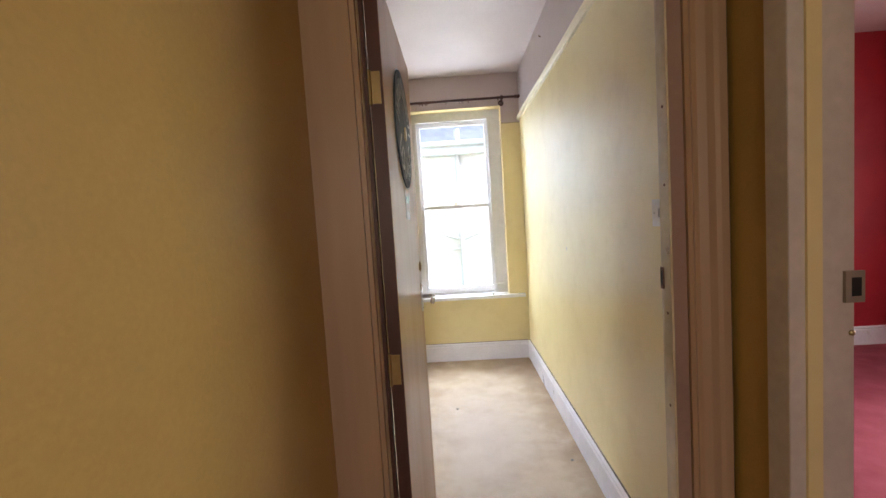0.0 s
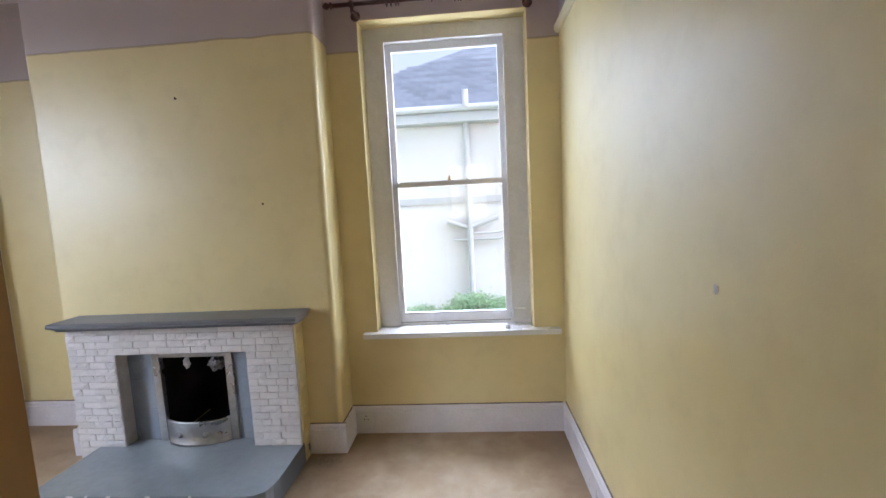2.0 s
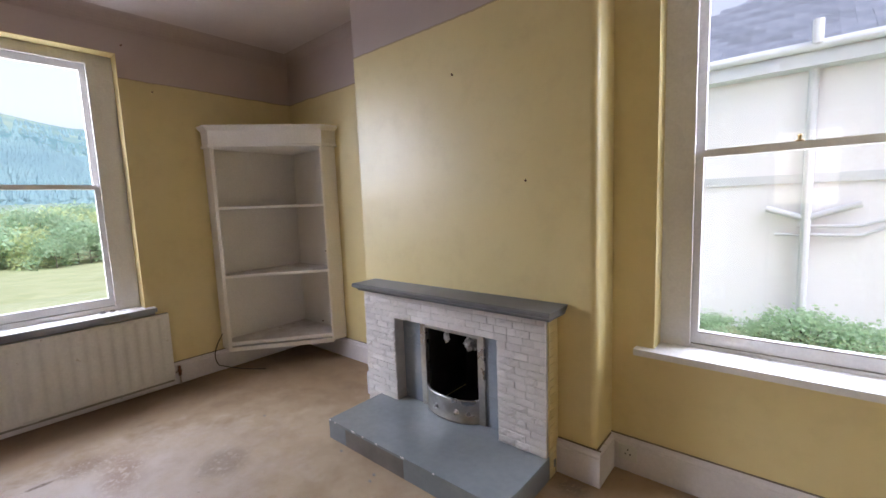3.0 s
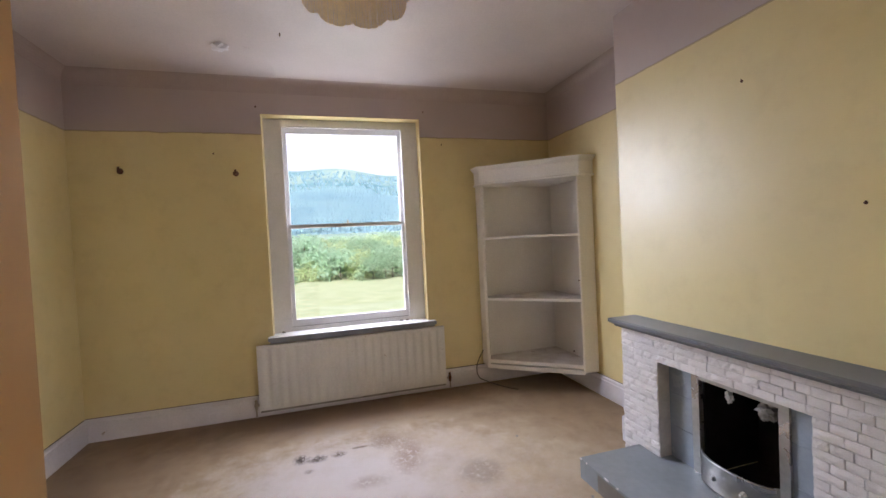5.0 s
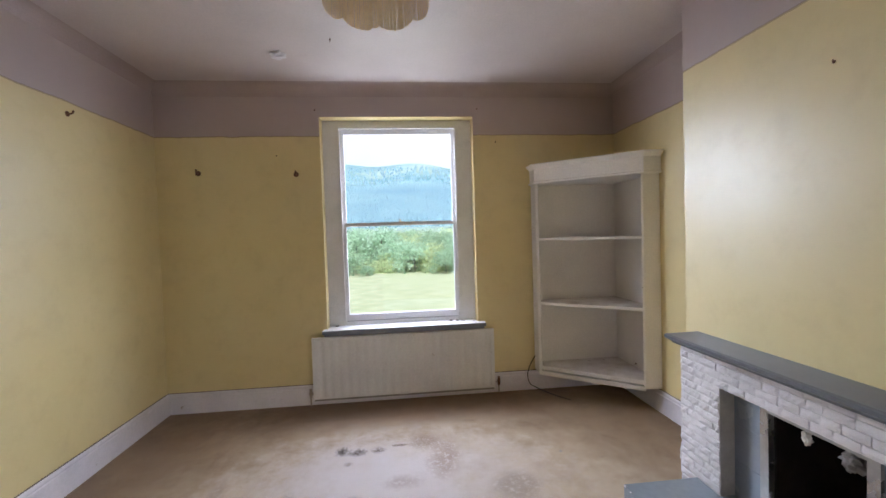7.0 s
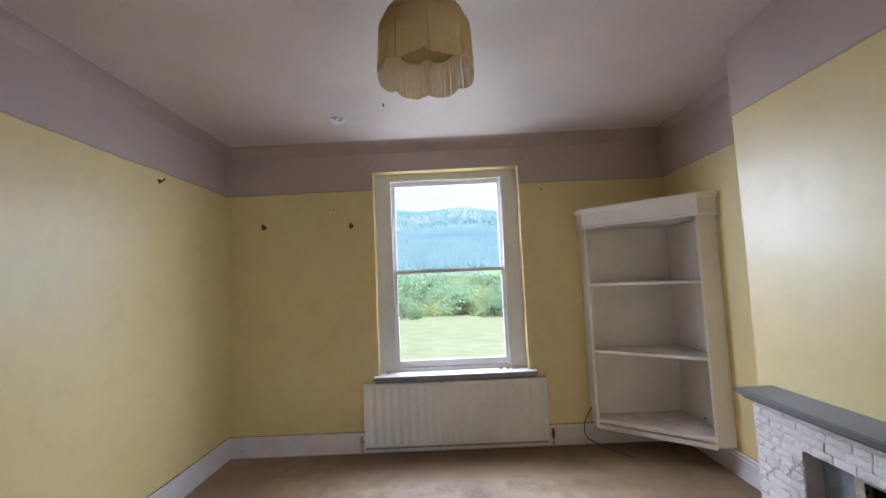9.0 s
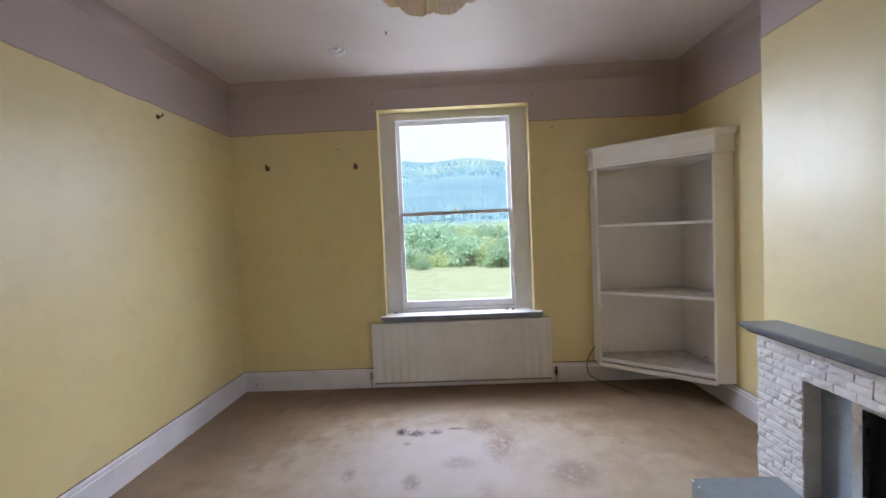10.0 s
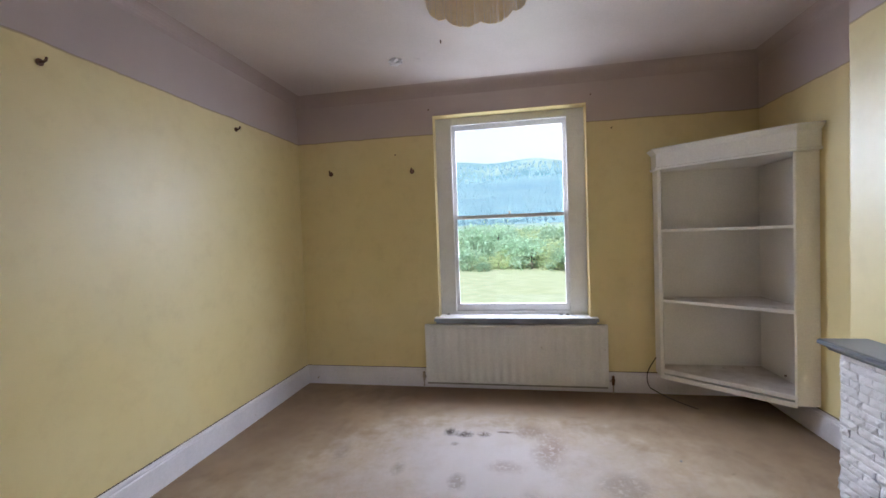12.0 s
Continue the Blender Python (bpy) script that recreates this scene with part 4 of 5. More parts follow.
for x in (-1.755, -1.60):
    part("vent_knob", lathe([(0.017, 0), (0.017, 0.006), (0.008, 0.009), (0.008, 0.016), (0.012, 0.02)], 14, pose(x, IY - 0.078, 0.195, 90, 0, 0)), STEEL, ashfront, "", True)


def crumple(name, at, sx, sy, sz, seed, material, label, category):
    bm = bmesh.new()
    bmesh.ops.create_icosphere(bm, subdivisions=3, radius=1)
    for v in bm.verts:
        d = 1 + 0.55 * noise.noise(v.co * 2.1 + Vector((seed, 0, 0))) + 0.3 * noise.noise(v.co * 5.0 + Vector((0, seed, 0)))
        v.co = Vector((v.co.x * sx, v.co.y * sy, v.co.z * sz)) * d + Vector(at)
    return tagged(finish(name, bm, material), label, category)


crumple("crumpled_newspaper", (-1.590, BY + 0.02, 0.585), 0.045, 0.04, 0.042, 3.0, PAPER, "crumpled grey newspaper stuffed in the flue", "paper")
crumple("white_rag", (-1.765, BY + 0.0, 0.598), 0.020, 0.016, 0.034, 8.0, PLASTIC, "white rag hanging in the fire opening", "rag")


# ---- corner shelf unit ----
def corner_unit():
    cx, cy, s, r = XW + 0.002, YA - 0.002, 0.862, 0.135
    z0, z1 = 0.205, 2.190
    A, B, C, D = (cx, cy - s), (cx + r, cy - s), (cx + 0.712, cy - 0.140), (cx + 0.722, cy)
    u = thing("corner_shelf_unit", (cx + 0.3, cy - 0.3, z0), "cream-white built-in corner shelf unit with four bays", "shelf unit")
    dvec = Vector((C[0] - B[0], C[1] - B[1])).normalized()
    nvec = Vector((dvec.y, -dvec.x))

    def out(p, k):
        return (p[0] + nvec.x * k, p[1] + nvec.y * k)

    t = 0.018
    part("back_panel", boxes((cx, cx + 0.006, cy - s + t, cy, z0 + 0.02, z1 - 0.03)), SHELF_WHITE, u)
    part("back_panel", boxes((cx + 0.006, D[0] - 0.022, cy - 0.006, cy, z0 + 0.02, z1 - 0.03)), SHELF_WHITE, u)
    part("side_panel", boxes((cx, cx + r, cy - s, cy - s + t, z0, z1 - 0.16), width=0.002), SHELF_WHITE, u)
    part("side_panel", bevel(prism([C, D, (D[0] - 0.02, D[1]), (C[0] - 0.02, C[1] + 0.004)], z0, z1 - 0.16), 0.002), SHELF_WHITE, u)
    # front stiles along the diagonal
    for p, sgn, w in ((B, 1, 0.026), (C, -1, 0.014)):
        q = (p[0] + sgn * dvec.x * w, p[1] + sgn * dvec.y * w)
        o = [out(p, 0.001), out(q, 0.001), out(q, -0.02), out(p, -0.02)]
        part("stile", bevel(prism(o, z0 + 0.001, z1 - 0.16), 0.002), SHELF_WHITE, u)
    # shelves
    inner = [(cx + 0.007, cy - 0.007), (cx + 0.007, cy - s + t + 0.001), (B[0] - 0.01, B[1] + t + 0.001), (C[0] - 0.028, C[1] + 0.004), (D[0] - 0.028, cy - 0.007)]
    for z, th in ((0.268, 0.03), (0.882, 0.022), (1.490, 0.02)):
        bm = prism(inner, z - th, z)
        sh = part("shelf", bm, SHELF_DUSTY, u, "dusty cream shelf")
        lip = [out((B[0] + dvec.x * 0.027, B[1] + dvec.y * 0.027), 0.0), out((C[0] - dvec.x * 0.015, C[1] - dvec.y * 0.015), 0.0), out((C[0] - dvec.x * 0.015, C[1] - dvec.y * 0.015), -0.012), out((B[0] + dvec.x * 0.027, B[1] + dvec.y * 0.027), -0.012)]
        part("shelf_edge", bevel(prism(lip, z - th, z + 0.001), 0.002), SHELF_WHITE, sh)
    part("bottom_rail", bevel(prism([out(B, 0.004), out(C, 0.004), out(C, -0.016), out(B, -0.016)], z0 - 0.02, z0 + 0.018), 0.002), SHELF_WHITE, u)
    part("bottom_board", prism([(cx, cy), A, B, C, D], z0 - 0.004, z0), SHELF_WHITE, u)
    # cornice: a canted box with an ogee top and a bead below
    cor = bmesh.new()
    levels = [(0.012, -0.185), (0.020, -0.180), (0.020, -0.166), (0.008, -0.160), (0.010, -0.045), (0.030, -0.025), (0.042, -0.012), (0.042, 0.0)]
    rings = []
    for k, dz in levels:
        w = k * 0.7
        ring = [(cx, cy - s - k), (B[0] + w * 0.6, B[1] - k), (C[0] + 0.012 + k * 1.1, C[1] - k * 0.55), (D[0] + 0.012 + k * 1.2, cy)]
        rings.append([cor.verts.new((x, y, z1 + dz)) for x, y in ring] + [cor.verts.new((cx, cy, z1 + dz))])
    for a, b in zip(rings, rings[1:]):
        for i in range(5):
            cor.faces.new((a[i], a[(i + 1) % 5], b[(i + 1) % 5], b[i]))
    cor.faces.new(rings[0][::-1])
    cor.faces.new(rings[-1])
    part("cornice", cor, SHELF_WHITE, u, "moulded cream cornice")
    part("nail", lathe([(0.006, 0), (0.006, 0.02)], 8, pose(cx + 0.50, cy - 0.0065, 1.03, 90, 0, 0)), DARK_METAL, u)
    part("nail", lathe([(0.006, 0), (0.006, 0.012)], 8, pose(cx + 0.35, cy - 0.0065, 0.30, 90, 0, 0)), DARK_METAL, u)
    return u


corner_unit()


# ---- radiator ----
def radiator():
    y0, y1, z0, z1, xf, xb = 1.482, 3.196, 0.052, 0.634, -4.022, -4.062
    u = thing("radiator", (xb, (y0 + y1) / 2, z0), "aged white pressed-steel radiator under the window", "radiator")
    bm = bmesh.new()
    n = 21
    pts = []
    for i in range(n):
        a, w = y0 + 0.03 + (y1 - y0 - 0.06) * i / n, (y1 - y0 - 0.06) / n
        pts += [(a, 0), (a + w * 0.40, 0), (a + w * 0.5, 0.010), (a + w * 0.86, 0.010)]
    pts.append((y1 - 0.03, 0))
    cols = []
    for y, d in pts:
        cols.append([bm.verts.new((xf - dd, y, z)) for dd, z in ((0.004, z0 + 0.028), (d, z0 + 0.055), (d, z1 - 0.055), (0.004, z1 - 0.028))])
    for a, b in zip(cols, cols[1:]):
        for i in range(3):
            bm.faces.new((a[i], b[i], b[i + 1], a[i + 1]))
    part("front_panel", bm, RAD, u, "fluted front panel", True)
    rim_ = boxes((xb, xf - 0.002, y0, y1, z1 - 0.03, z1), (xb, xf - 0.002, y0, y1, z0, z0 + 0.03), (xb, xf - 0.002, y0, y0 + 0.032, z0 + 0.03, z1 - 0.03), (xb, xf - 0.002, y1 - 0.032, y1, z0 + 0.03, z1 - 0.03), width=0.006)
    part("rim", rim_, RAD, u)
    part("back_panel", boxes((xb - 0.004, xb, y0 + 0.01, y1 - 0.01, z0 + 0.01, z1 - 0.01)), RAD, u)
    part("dirty_lower_edge", boxes((xf - 0.016, xf - 0.0005, y0 + 0.01, y1 - 0.01, z0 - 0.004, z0 + 0.012), width=0.003), GRIME_AND_GAP, u, "grimy lower edge")
    for y in (1.75, 2.93):
        part("bracket", boxes((XW, xb - 0.0035, y - 0.015, y + 0.015, z0 + 0.04, z1 - 0.06)), RAD, u)
    for y, s in ((y0 - 0.028, 1), (y1 + 0.040, -1)):
        v = part("valve", lathe([(0.011, -0.03), (0.013, -0.005), (0.016, 0.0), (0.016, 0.022), (0.011, 0.026), (0.013, 0.05), (0.006, 0.056)], 14, pose(xf - 0.02, y, z0 + 0.055)), DARK_METAL if s < 0 else COPPER, u, "tarnished radiator valve", True)
        part("tail", tube([(xf - 0.02, y, z0 + 0.06), (xf - 0.02, y + s * 0.03, z0 + 0.06)], 0.009), COPPER, v)
        part("pipe", tube([(xf - 0.02, y, 0.0), (xf - 0.02, y, z0 + 0.03)], 0.0075), COPPER, u, "dark painted pipe")
    part("tape_patch", boxes((xf - 0.001, xf + 0.001, 2.28, 2.36, z0 + 0.010, z0 + 0.030), width=0.0004), PLASTIC, u)
    return u


radiator()

# ---- black cable by the corner unit ----
pts = []
for k in range(25):
    t = k / 24
    if t < 0.5:
        a = t * 2
        pts.append((XW + 0.03 + 0.02 * a, 3.612 - 0.085 * math.sin(math.pi * a * 0.75), 0.335 - 0.28 * a))
    else:
        a = (t - 0.5) * 2
        pts.append((XW + 0.05 + 0.30 * a, 3.552 + 0.28 * a, 0.055 * (1 - a) ** 2 + 0.005))
flex = tagged(finish("loose_cable", tube(pts, 0.0045, 8), CABLE, None, "", True), "thin black cable looping from the wall onto the carpet", "cable")


# ---- curtain pole ----
def curtain_pole():
    y, z, x0, x1 = 4.235, 2.700, -0.715, 0.565
    u = thing("curtain_pole", ((x0 + x1) / 2, YN, z), "dark mahogany-stained curtain pole with turned finials", "curtain pole")
    part("pole", lathe([(0.0125, x0), (0.0125, x1)], 16, pose(0, y, z, 0, 90, 0)), POLE, u, "", True)
    fin = [(0.013, 0), (0.020, 0.004), (0.020, 0.012), (0.010, 0.018), (0.019, 0.030), (0.020, 0.040), (0.011, 0.052), (0.004, 0.060)]
    part("finial", lathe(fin, 16, pose(x1, y, z, 0, 90, 0)), POLE, u, "turned finial", True)
    part("finial", lathe(fin, 16, pose(x0, y, z, 0, -90, 0)), POLE, u, "turned finial", True)
    for x in (-0.600, 0.435):
        b = part("bracket", lathe([(0.030, 0), (0.030, 0.008), (0.020, 0.014), (0.013, 0.03), (0.013, 0.07)], 16, pose(x, YN - 0.001, z - 0.035, 90, 0, 0)), POLE, u, "turned wooden bracket", True)
        part("cup", lathe([(0.020, -0.012), (0.022, 0), (0.020, 0.012)], 16, pose(x, y, z, 0, 90, 0)), POLE, b)
        part("post", tube([(x, y + 0.005, z - 0.045), (x, y + 0.004, z)], 0.010), POLE, b)
    for i, x in enumerate((-0.39, -0.365, -0.335, -0.32, -0.125, 0.01, 0.03, 0.045, 0.10, 0.40)):
        ring = bmesh.new()
        R, r = 0.021, 0.004
        grid = [[ring.verts.new((x + r * math.sin(b), y + (R + r * math.cos(b)) * math.cos(a), z - 0.007 + (R + r * math.cos(b)) * math.sin(a))) for b in (2 * math.pi * q / 8 for q in range(8))] for a in (2 * math.pi * q / 20 for q in range(20))]
        for p in range(20):
            for q in range(8):
                ring.faces.new((grid[p][q], grid[(p + 1) % 20][q], grid[(p + 1) % 20][(q + 1) % 8], grid[p][(q + 1) % 8]))
        part("ring", ring, POLE, u, "", True)
    return u


curtain_pole()


# ---- pendant lampshade ----
def lampshade():
    cx, cy, zb = -1.80, 2.268, 2.455
    u = thing("pendant_lamp", (cx, cy, ZC), "old-gold cloth pendant lampshade with a long silk fringe", "pendant lamp")
    N = 96

    def petal(a):
        return abs(math.sin(4 * a))

    shade = bmesh.new()
    prof = [(0.030, 0.345), (0.075, 0.338), (0.125, 0.315), (0.163, 0.277), (0.186, 0.240), (0.195, 0.222), (0.199, 0.205), (0.200, 0.190)]
    rings = []
    for j, (r, h) in enumerate(prof):
        ring = []
        for i in range(N):
            a = 2 * math.pi * i / N
            rr = r * (0.982 + 0.018 * petal(a) ** 0.6)
            hh = h
            if j == len(prof) - 1:
                hh -= 0.035 * petal(a) ** 0.7 - 0.02
            if j == 3:
                rr *= 1.012
            ring.append(shade.verts.new((cx + rr * math.cos(a), cy + rr * math.sin(a), zb + hh)))
        rings.append(ring)
    for a, b in zip(rings, rings[1:]):
        for i in range(N):
            shade.faces.new((a[i], a[(i + 1) % N], b[(i + 1) % N], b[i]))
    bmesh.ops.solidify(shade, geom=shade.faces[:], thickness=0.002)
    sh = part("shade", shade, FABRIC, u, "cream cloth shade", True)
    # valance over the shoulder with a scalloped hem
    val = bmesh.new()
    rings = []
    for j, (r, h) in enumerate(((0.034, 0.350), (0.079, 0.343), (0.130, 0.320), (0.170, 0.281), (0.196, 0.240))):
        ring = []
        for i in range(N):
            a = 2 * math.pi * i / N
            rr = r * (0.984 + 0.018 * petal(a) ** 0.6)
            ring.append(val.verts.new((cx + rr * math.cos(a), cy + rr * math.sin(a), zb + h - (0.020 * petal(a) if j == 4 else 0))))
        rings.append(ring)
    for a, b in zip(rings, rings[1:]):
        for i in range(N):
            val.faces.new((a[i], a[(i + 1) % N], b[(i + 1) % N], b[i]))
    bmesh.ops.solidify(val, geom=val.faces[:], thickness=0.002)
    part("valance", val, FABRIC, sh, "scalloped cloth valance", True)
    # fringe: separate strands
    rng = random.Random(5)
    fr = bmesh.new()
    S = 420
    for i in range(S):
        a = 2 * math.pi * i / S
        w = 2 * math.pi / S * 0.52
        p = petal(a)
        r0 = 0.2005 * (0.984 + 0.018 * p ** 0.6)
        r1 = r0 * (1.058 + rng.uniform(-0.012, 0.006))
        top = zb + 0.232 - 0.015 * p
        low = zb + 0.030 - 0.026 * p ** 0.6 + rng.uniform(-0.004, 0.004)
        if rng.random() < 0.02:
            continue
        tw = rng.uniform(-w, w)
        q = [fr.verts.new((cx + r * math.cos(b), cy + r * math.sin(b), z)) for r, b, z in ((r0, a - w, top), (r0, a + w, top), (r1, a + w + tw, low), (r1, a - w + tw, low))]
        fr.faces.new(q)
    bmesh.ops.solidify(fr, geom=fr.faces[:], thickness=0.0012)
    part("fringe", fr, FRINGE, sh, "long old-gold silk fringe")
    part("flex", tube([(cx, cy, zb + 0.33), (cx, cy, ZC)], 0.004, 8), PLASTIC, u)
    part("ceiling_rose", lathe([(0.045, 0), (0.045, -0.008), (0.03, -0.02), (0.012, -0.028)], 20, pose(cx, cy, ZC)), PLASTIC, u, "white ceiling rose", True)
    part("lamp_holder", lathe([(0.018, 0.22), (0.02, 0.25), (0.02, 0.30), (0.008, 0.34)], 16, pose(cx, cy, zb)), PLASTIC, u)
    part("wire_ring", tube([(cx + 0.032 * math.cos(2 * math.pi * k / 24), cy + 0.032 * math.sin(2 * math.pi * k / 24), zb + 0.346) for k in range(25)], 0.002, 6), DARK_METAL, sh)
    return u


lampshade()


# ---- small fixings ----
def hook(name, at, turn, label, k=1.5):
    """A round wall plate with a peg."""
    u = thing(name, at, label, "hook", "wall hooks")
    m = Matrix.Translation(at) @ Matrix.Rotation(turn, 4, "Z")
    part("plate", lathe([(0.016 * k, 0), (0.016 * k, 0.004), (0.008 * k, 0.007)], 14, m @ pose(0, 0, 0, 90, 0, 0)), DARK_METAL, u)
    pts = [m @ Vector(p) for p in ((0, 0, 0), (0, -0.02 * k, 0), (0.004, -0.03 * k, 0.006 * k), (0.006, -0.032 * k, 0.02 * k))]
    part("peg", tube(pts, 0.0055 * k, 8), DARK_METAL, u)
    return u


W, S_, N_ = math.pi / 2, math.pi, 0.0
hook("wall_hook", (XW, 0.536, 2.176), W, "rusty brown hook on the yellow wall")
hook("wall_hook", (XW, 1.395, 2.154), W, "rusty brown hook beside the window")
hook("wall_hook", (-3.114, YS, 2.425), S_, "dull brass hook below the picture line", 1.1)
hook("wall_hook", (-1.708, YS, 2.40), S_, "dull brass hook below the picture line", 1.1)
for at, turn in (((XW, 1.228, 2.326), W), ((XW, 1.583, 2.742), W), ((XW, 3.102, 2.75), W), ((XW, 3.277, 2.434), W), ((-1.647, BY, 2.195), N_), ((-1.178, BY, 1.558), N_), ((XE, 3.19, 2.83), -W)):
    hook("picture_nail", at, turn, "small dark nail stuck in the plaster", 0.4)

spot = crumple("ceiling_fitting_remains", (-3.43, 1.453, ZC - 0.012), 0.05, 0.055, 0.026, 4.0, SKIRT, "broken white remains of a ceiling fitting", "fitting")
crumple("ceiling_stub", (-3.175, 1.882, ZC - 0.008), 0.004, 0.004, 0.015, 2.0, DARK_METAL, "small dark wire end in the ceiling", "wire")
crumple("ceiling_filler_patch", (-3.47, 1.62, ZC - 0.001), 0.05, 0.035, 0.004, 6.0, CEILING, "flaking filler patch on the ceiling", "filler")

crumple("wall_filler_spot", (XE - 0.001, 2.70, 1.262), 0.002, 0.010, 0.011, 12.0, ARCHITRAVE, "small grey filler spot on the yellow wall", "filler")

sock = thing("wall_socket", (-0.707, YN - 0.024, 0.106), "white socket on the skirting board", "socket")
part("face_plate", boxes((-0.752, -0.662, YN - 0.032, YN - 0.0245, 0.066, 0.148), width=0.003), PLASTIC, sock)
# pin holes are black patches, their darkness put into colour
for dx, dz in ((0, 0.018), (-0.012, -0.006), (0.012, -0.006)):
    part("pin_hole", boxes((-0.709 + dx, -0.703 + dx, YN - 0.0326, YN - 0.0318, 0.103 + dz, 0.111 + dz)), SOOT_AND_HOLES, sock)
sens = thing("window_contact", (0.33, YN + 0.10, 0.77), "white alarm contact box on the window frame", "alarm sensor")
part("contact_box", boxes((0.312, 0.385, YN + 0.095, YN + 0.1245, 0.735, 0.790), width=0.003), PLASTIC, sens)
small = tagged(finish("sill_cap", lathe([(0.017, 0), (0.018, 0.004), (0.018, 0.022), (0.012, 0.028)], 16, pose(0.255, YN + 0.0, 0.690, 0, 0, 0)), PLASTIC, None, "", True), "small white plastic cap lying on the window sill", "cap")
for x, y, z in ((-4.172, 2.80, 0.70), (-4.165, 2.86, 0.70), (-4.178, 1.70, 0.70)):
    crumple("dead_leaf", (x, y, z + 0.008), 0.012, 0.016, 0.008, x * 7, GRIME_AND_GAP, "dark scrap lying on the window sill", "scrap")
for i, (x, y) in enumerate(((-2.10, 3.475), (-1.772, 3.448), (-1.75, 3.40), (-2.9, 3.4), (-0.174, 3.157), (0.516, 2.402), (-1.55, 2.9))):
    crumple("plaster_crumb", (x, y, 0.004), 0.010, 0.007, 0.005, i + 1.5, GRIME_AND_GAP, "dark crumb of debris on the carpet", "debris")
crumple("torn_paper", (-2.418, 3.99, 0.19), 0.012, 0.03, 0.075, 9.0, PLASTIC, "torn white paper by the fireplace", "paper")


# ---- outdoors ----
def height(x, y):
    """Ground level: a terrace at the house, a field below it, then the far hill."""
    d = -x
    z = -0.55
    if d > 6:
        t = min((d - 6) / 16, 1)
        z -= 2.9 * (t * t * (3 - 2 * t))
    if d > 240:
        t = min((d - 240) / 720, 1)
        crest = 170 - 0.06 * (y + 40) + 7 * math.sin(y * 0.011 + 1.0) + 3 * math.sin(y * 0.035)
        z += crest * (t ** 1.25) * (1 - 0.15 * max(d - 960, 0) / 900)
        z += 5 * noise.noise(Vector((x * 0.008, y * 0.008, 0))) * t
    return z


gx = np.concatenate([-np.geomspace(3000, 8, 90), np.linspace(-5, 12, 6), np.geomspace(20, 900, 10)])
gy = np.concatenate([-np.geomspace(1800, 6, 40), np.linspace(0, 6, 3), np.geomspace(12, 1800, 40)])
verts = [(float(x), float(y), height(float(x), float(y))) for x in gx for y in gy]
ny = len(gy)
faces = [(i * ny + j, (i + 1) * ny + j, (i + 1) * ny + j + 1, i * ny + j + 1) for i in range(len(gx) - 1) for j in range(ny - 1)]
me = bpy.data.meshes.new("ground")
me.from_pydata(verts, [], faces)
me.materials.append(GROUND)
me.polygons.foreach_set("use_smooth", [True] * len(me.polygons))
tagged(new("ground", me), "mown pale green field rising to a heathy hillside with haze in its colour", "ground", "", "structure")

# conifer plantation on the hill
rng = random.Random(11)
cv, cf = [], []
for _ in range(20000):
    d = rng.uniform(330, 870)
    y = rng.uniform(-0.32, 0.34) * d
    band = noise.noise(Vector((d * 0.006, y * 0.006, 3.0)))
    if d > 610 + 260 * band or (band > 0.36):
        if rng.random() < (0.93 if d > 560 else 0.7):
            continue
    z = height(-d, y) - 1
    h, r = rng.uniform(4.5, 10) , rng.uniform(1.7, 3.0)
    base = len(cv)
    for k, (rr, hh) in enumerate(((1.0, 0.08), (0.62, 0.45), (0.75, 0.42), (0.0, 1.0))):
        for q in range(5 if rr else 1):
            a = 2 * math.pi * q / 5 + k
            j = rng.uniform(0.75, 1.25)
            cv.append((-d + r * rr * j * math.cos(a), y + r * rr * j * math.sin(a), z + h * hh))
    for q in range(5):
        w = (q + 1) % 5
        cf.append((base + q, base + w, base + 5 + w, base + 5 + q))
        cf.append((base + 10 + q, base + 10 + w, base + 15))
me = bpy.data.meshes.new("conifer_plantation")
me.from_pydata(cv, [], cf)
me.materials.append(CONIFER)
tagged(new("conifer_plantation", me), "conifer plantation covering the far hillside, blue haze in its colour", "forest", "", "stuff")


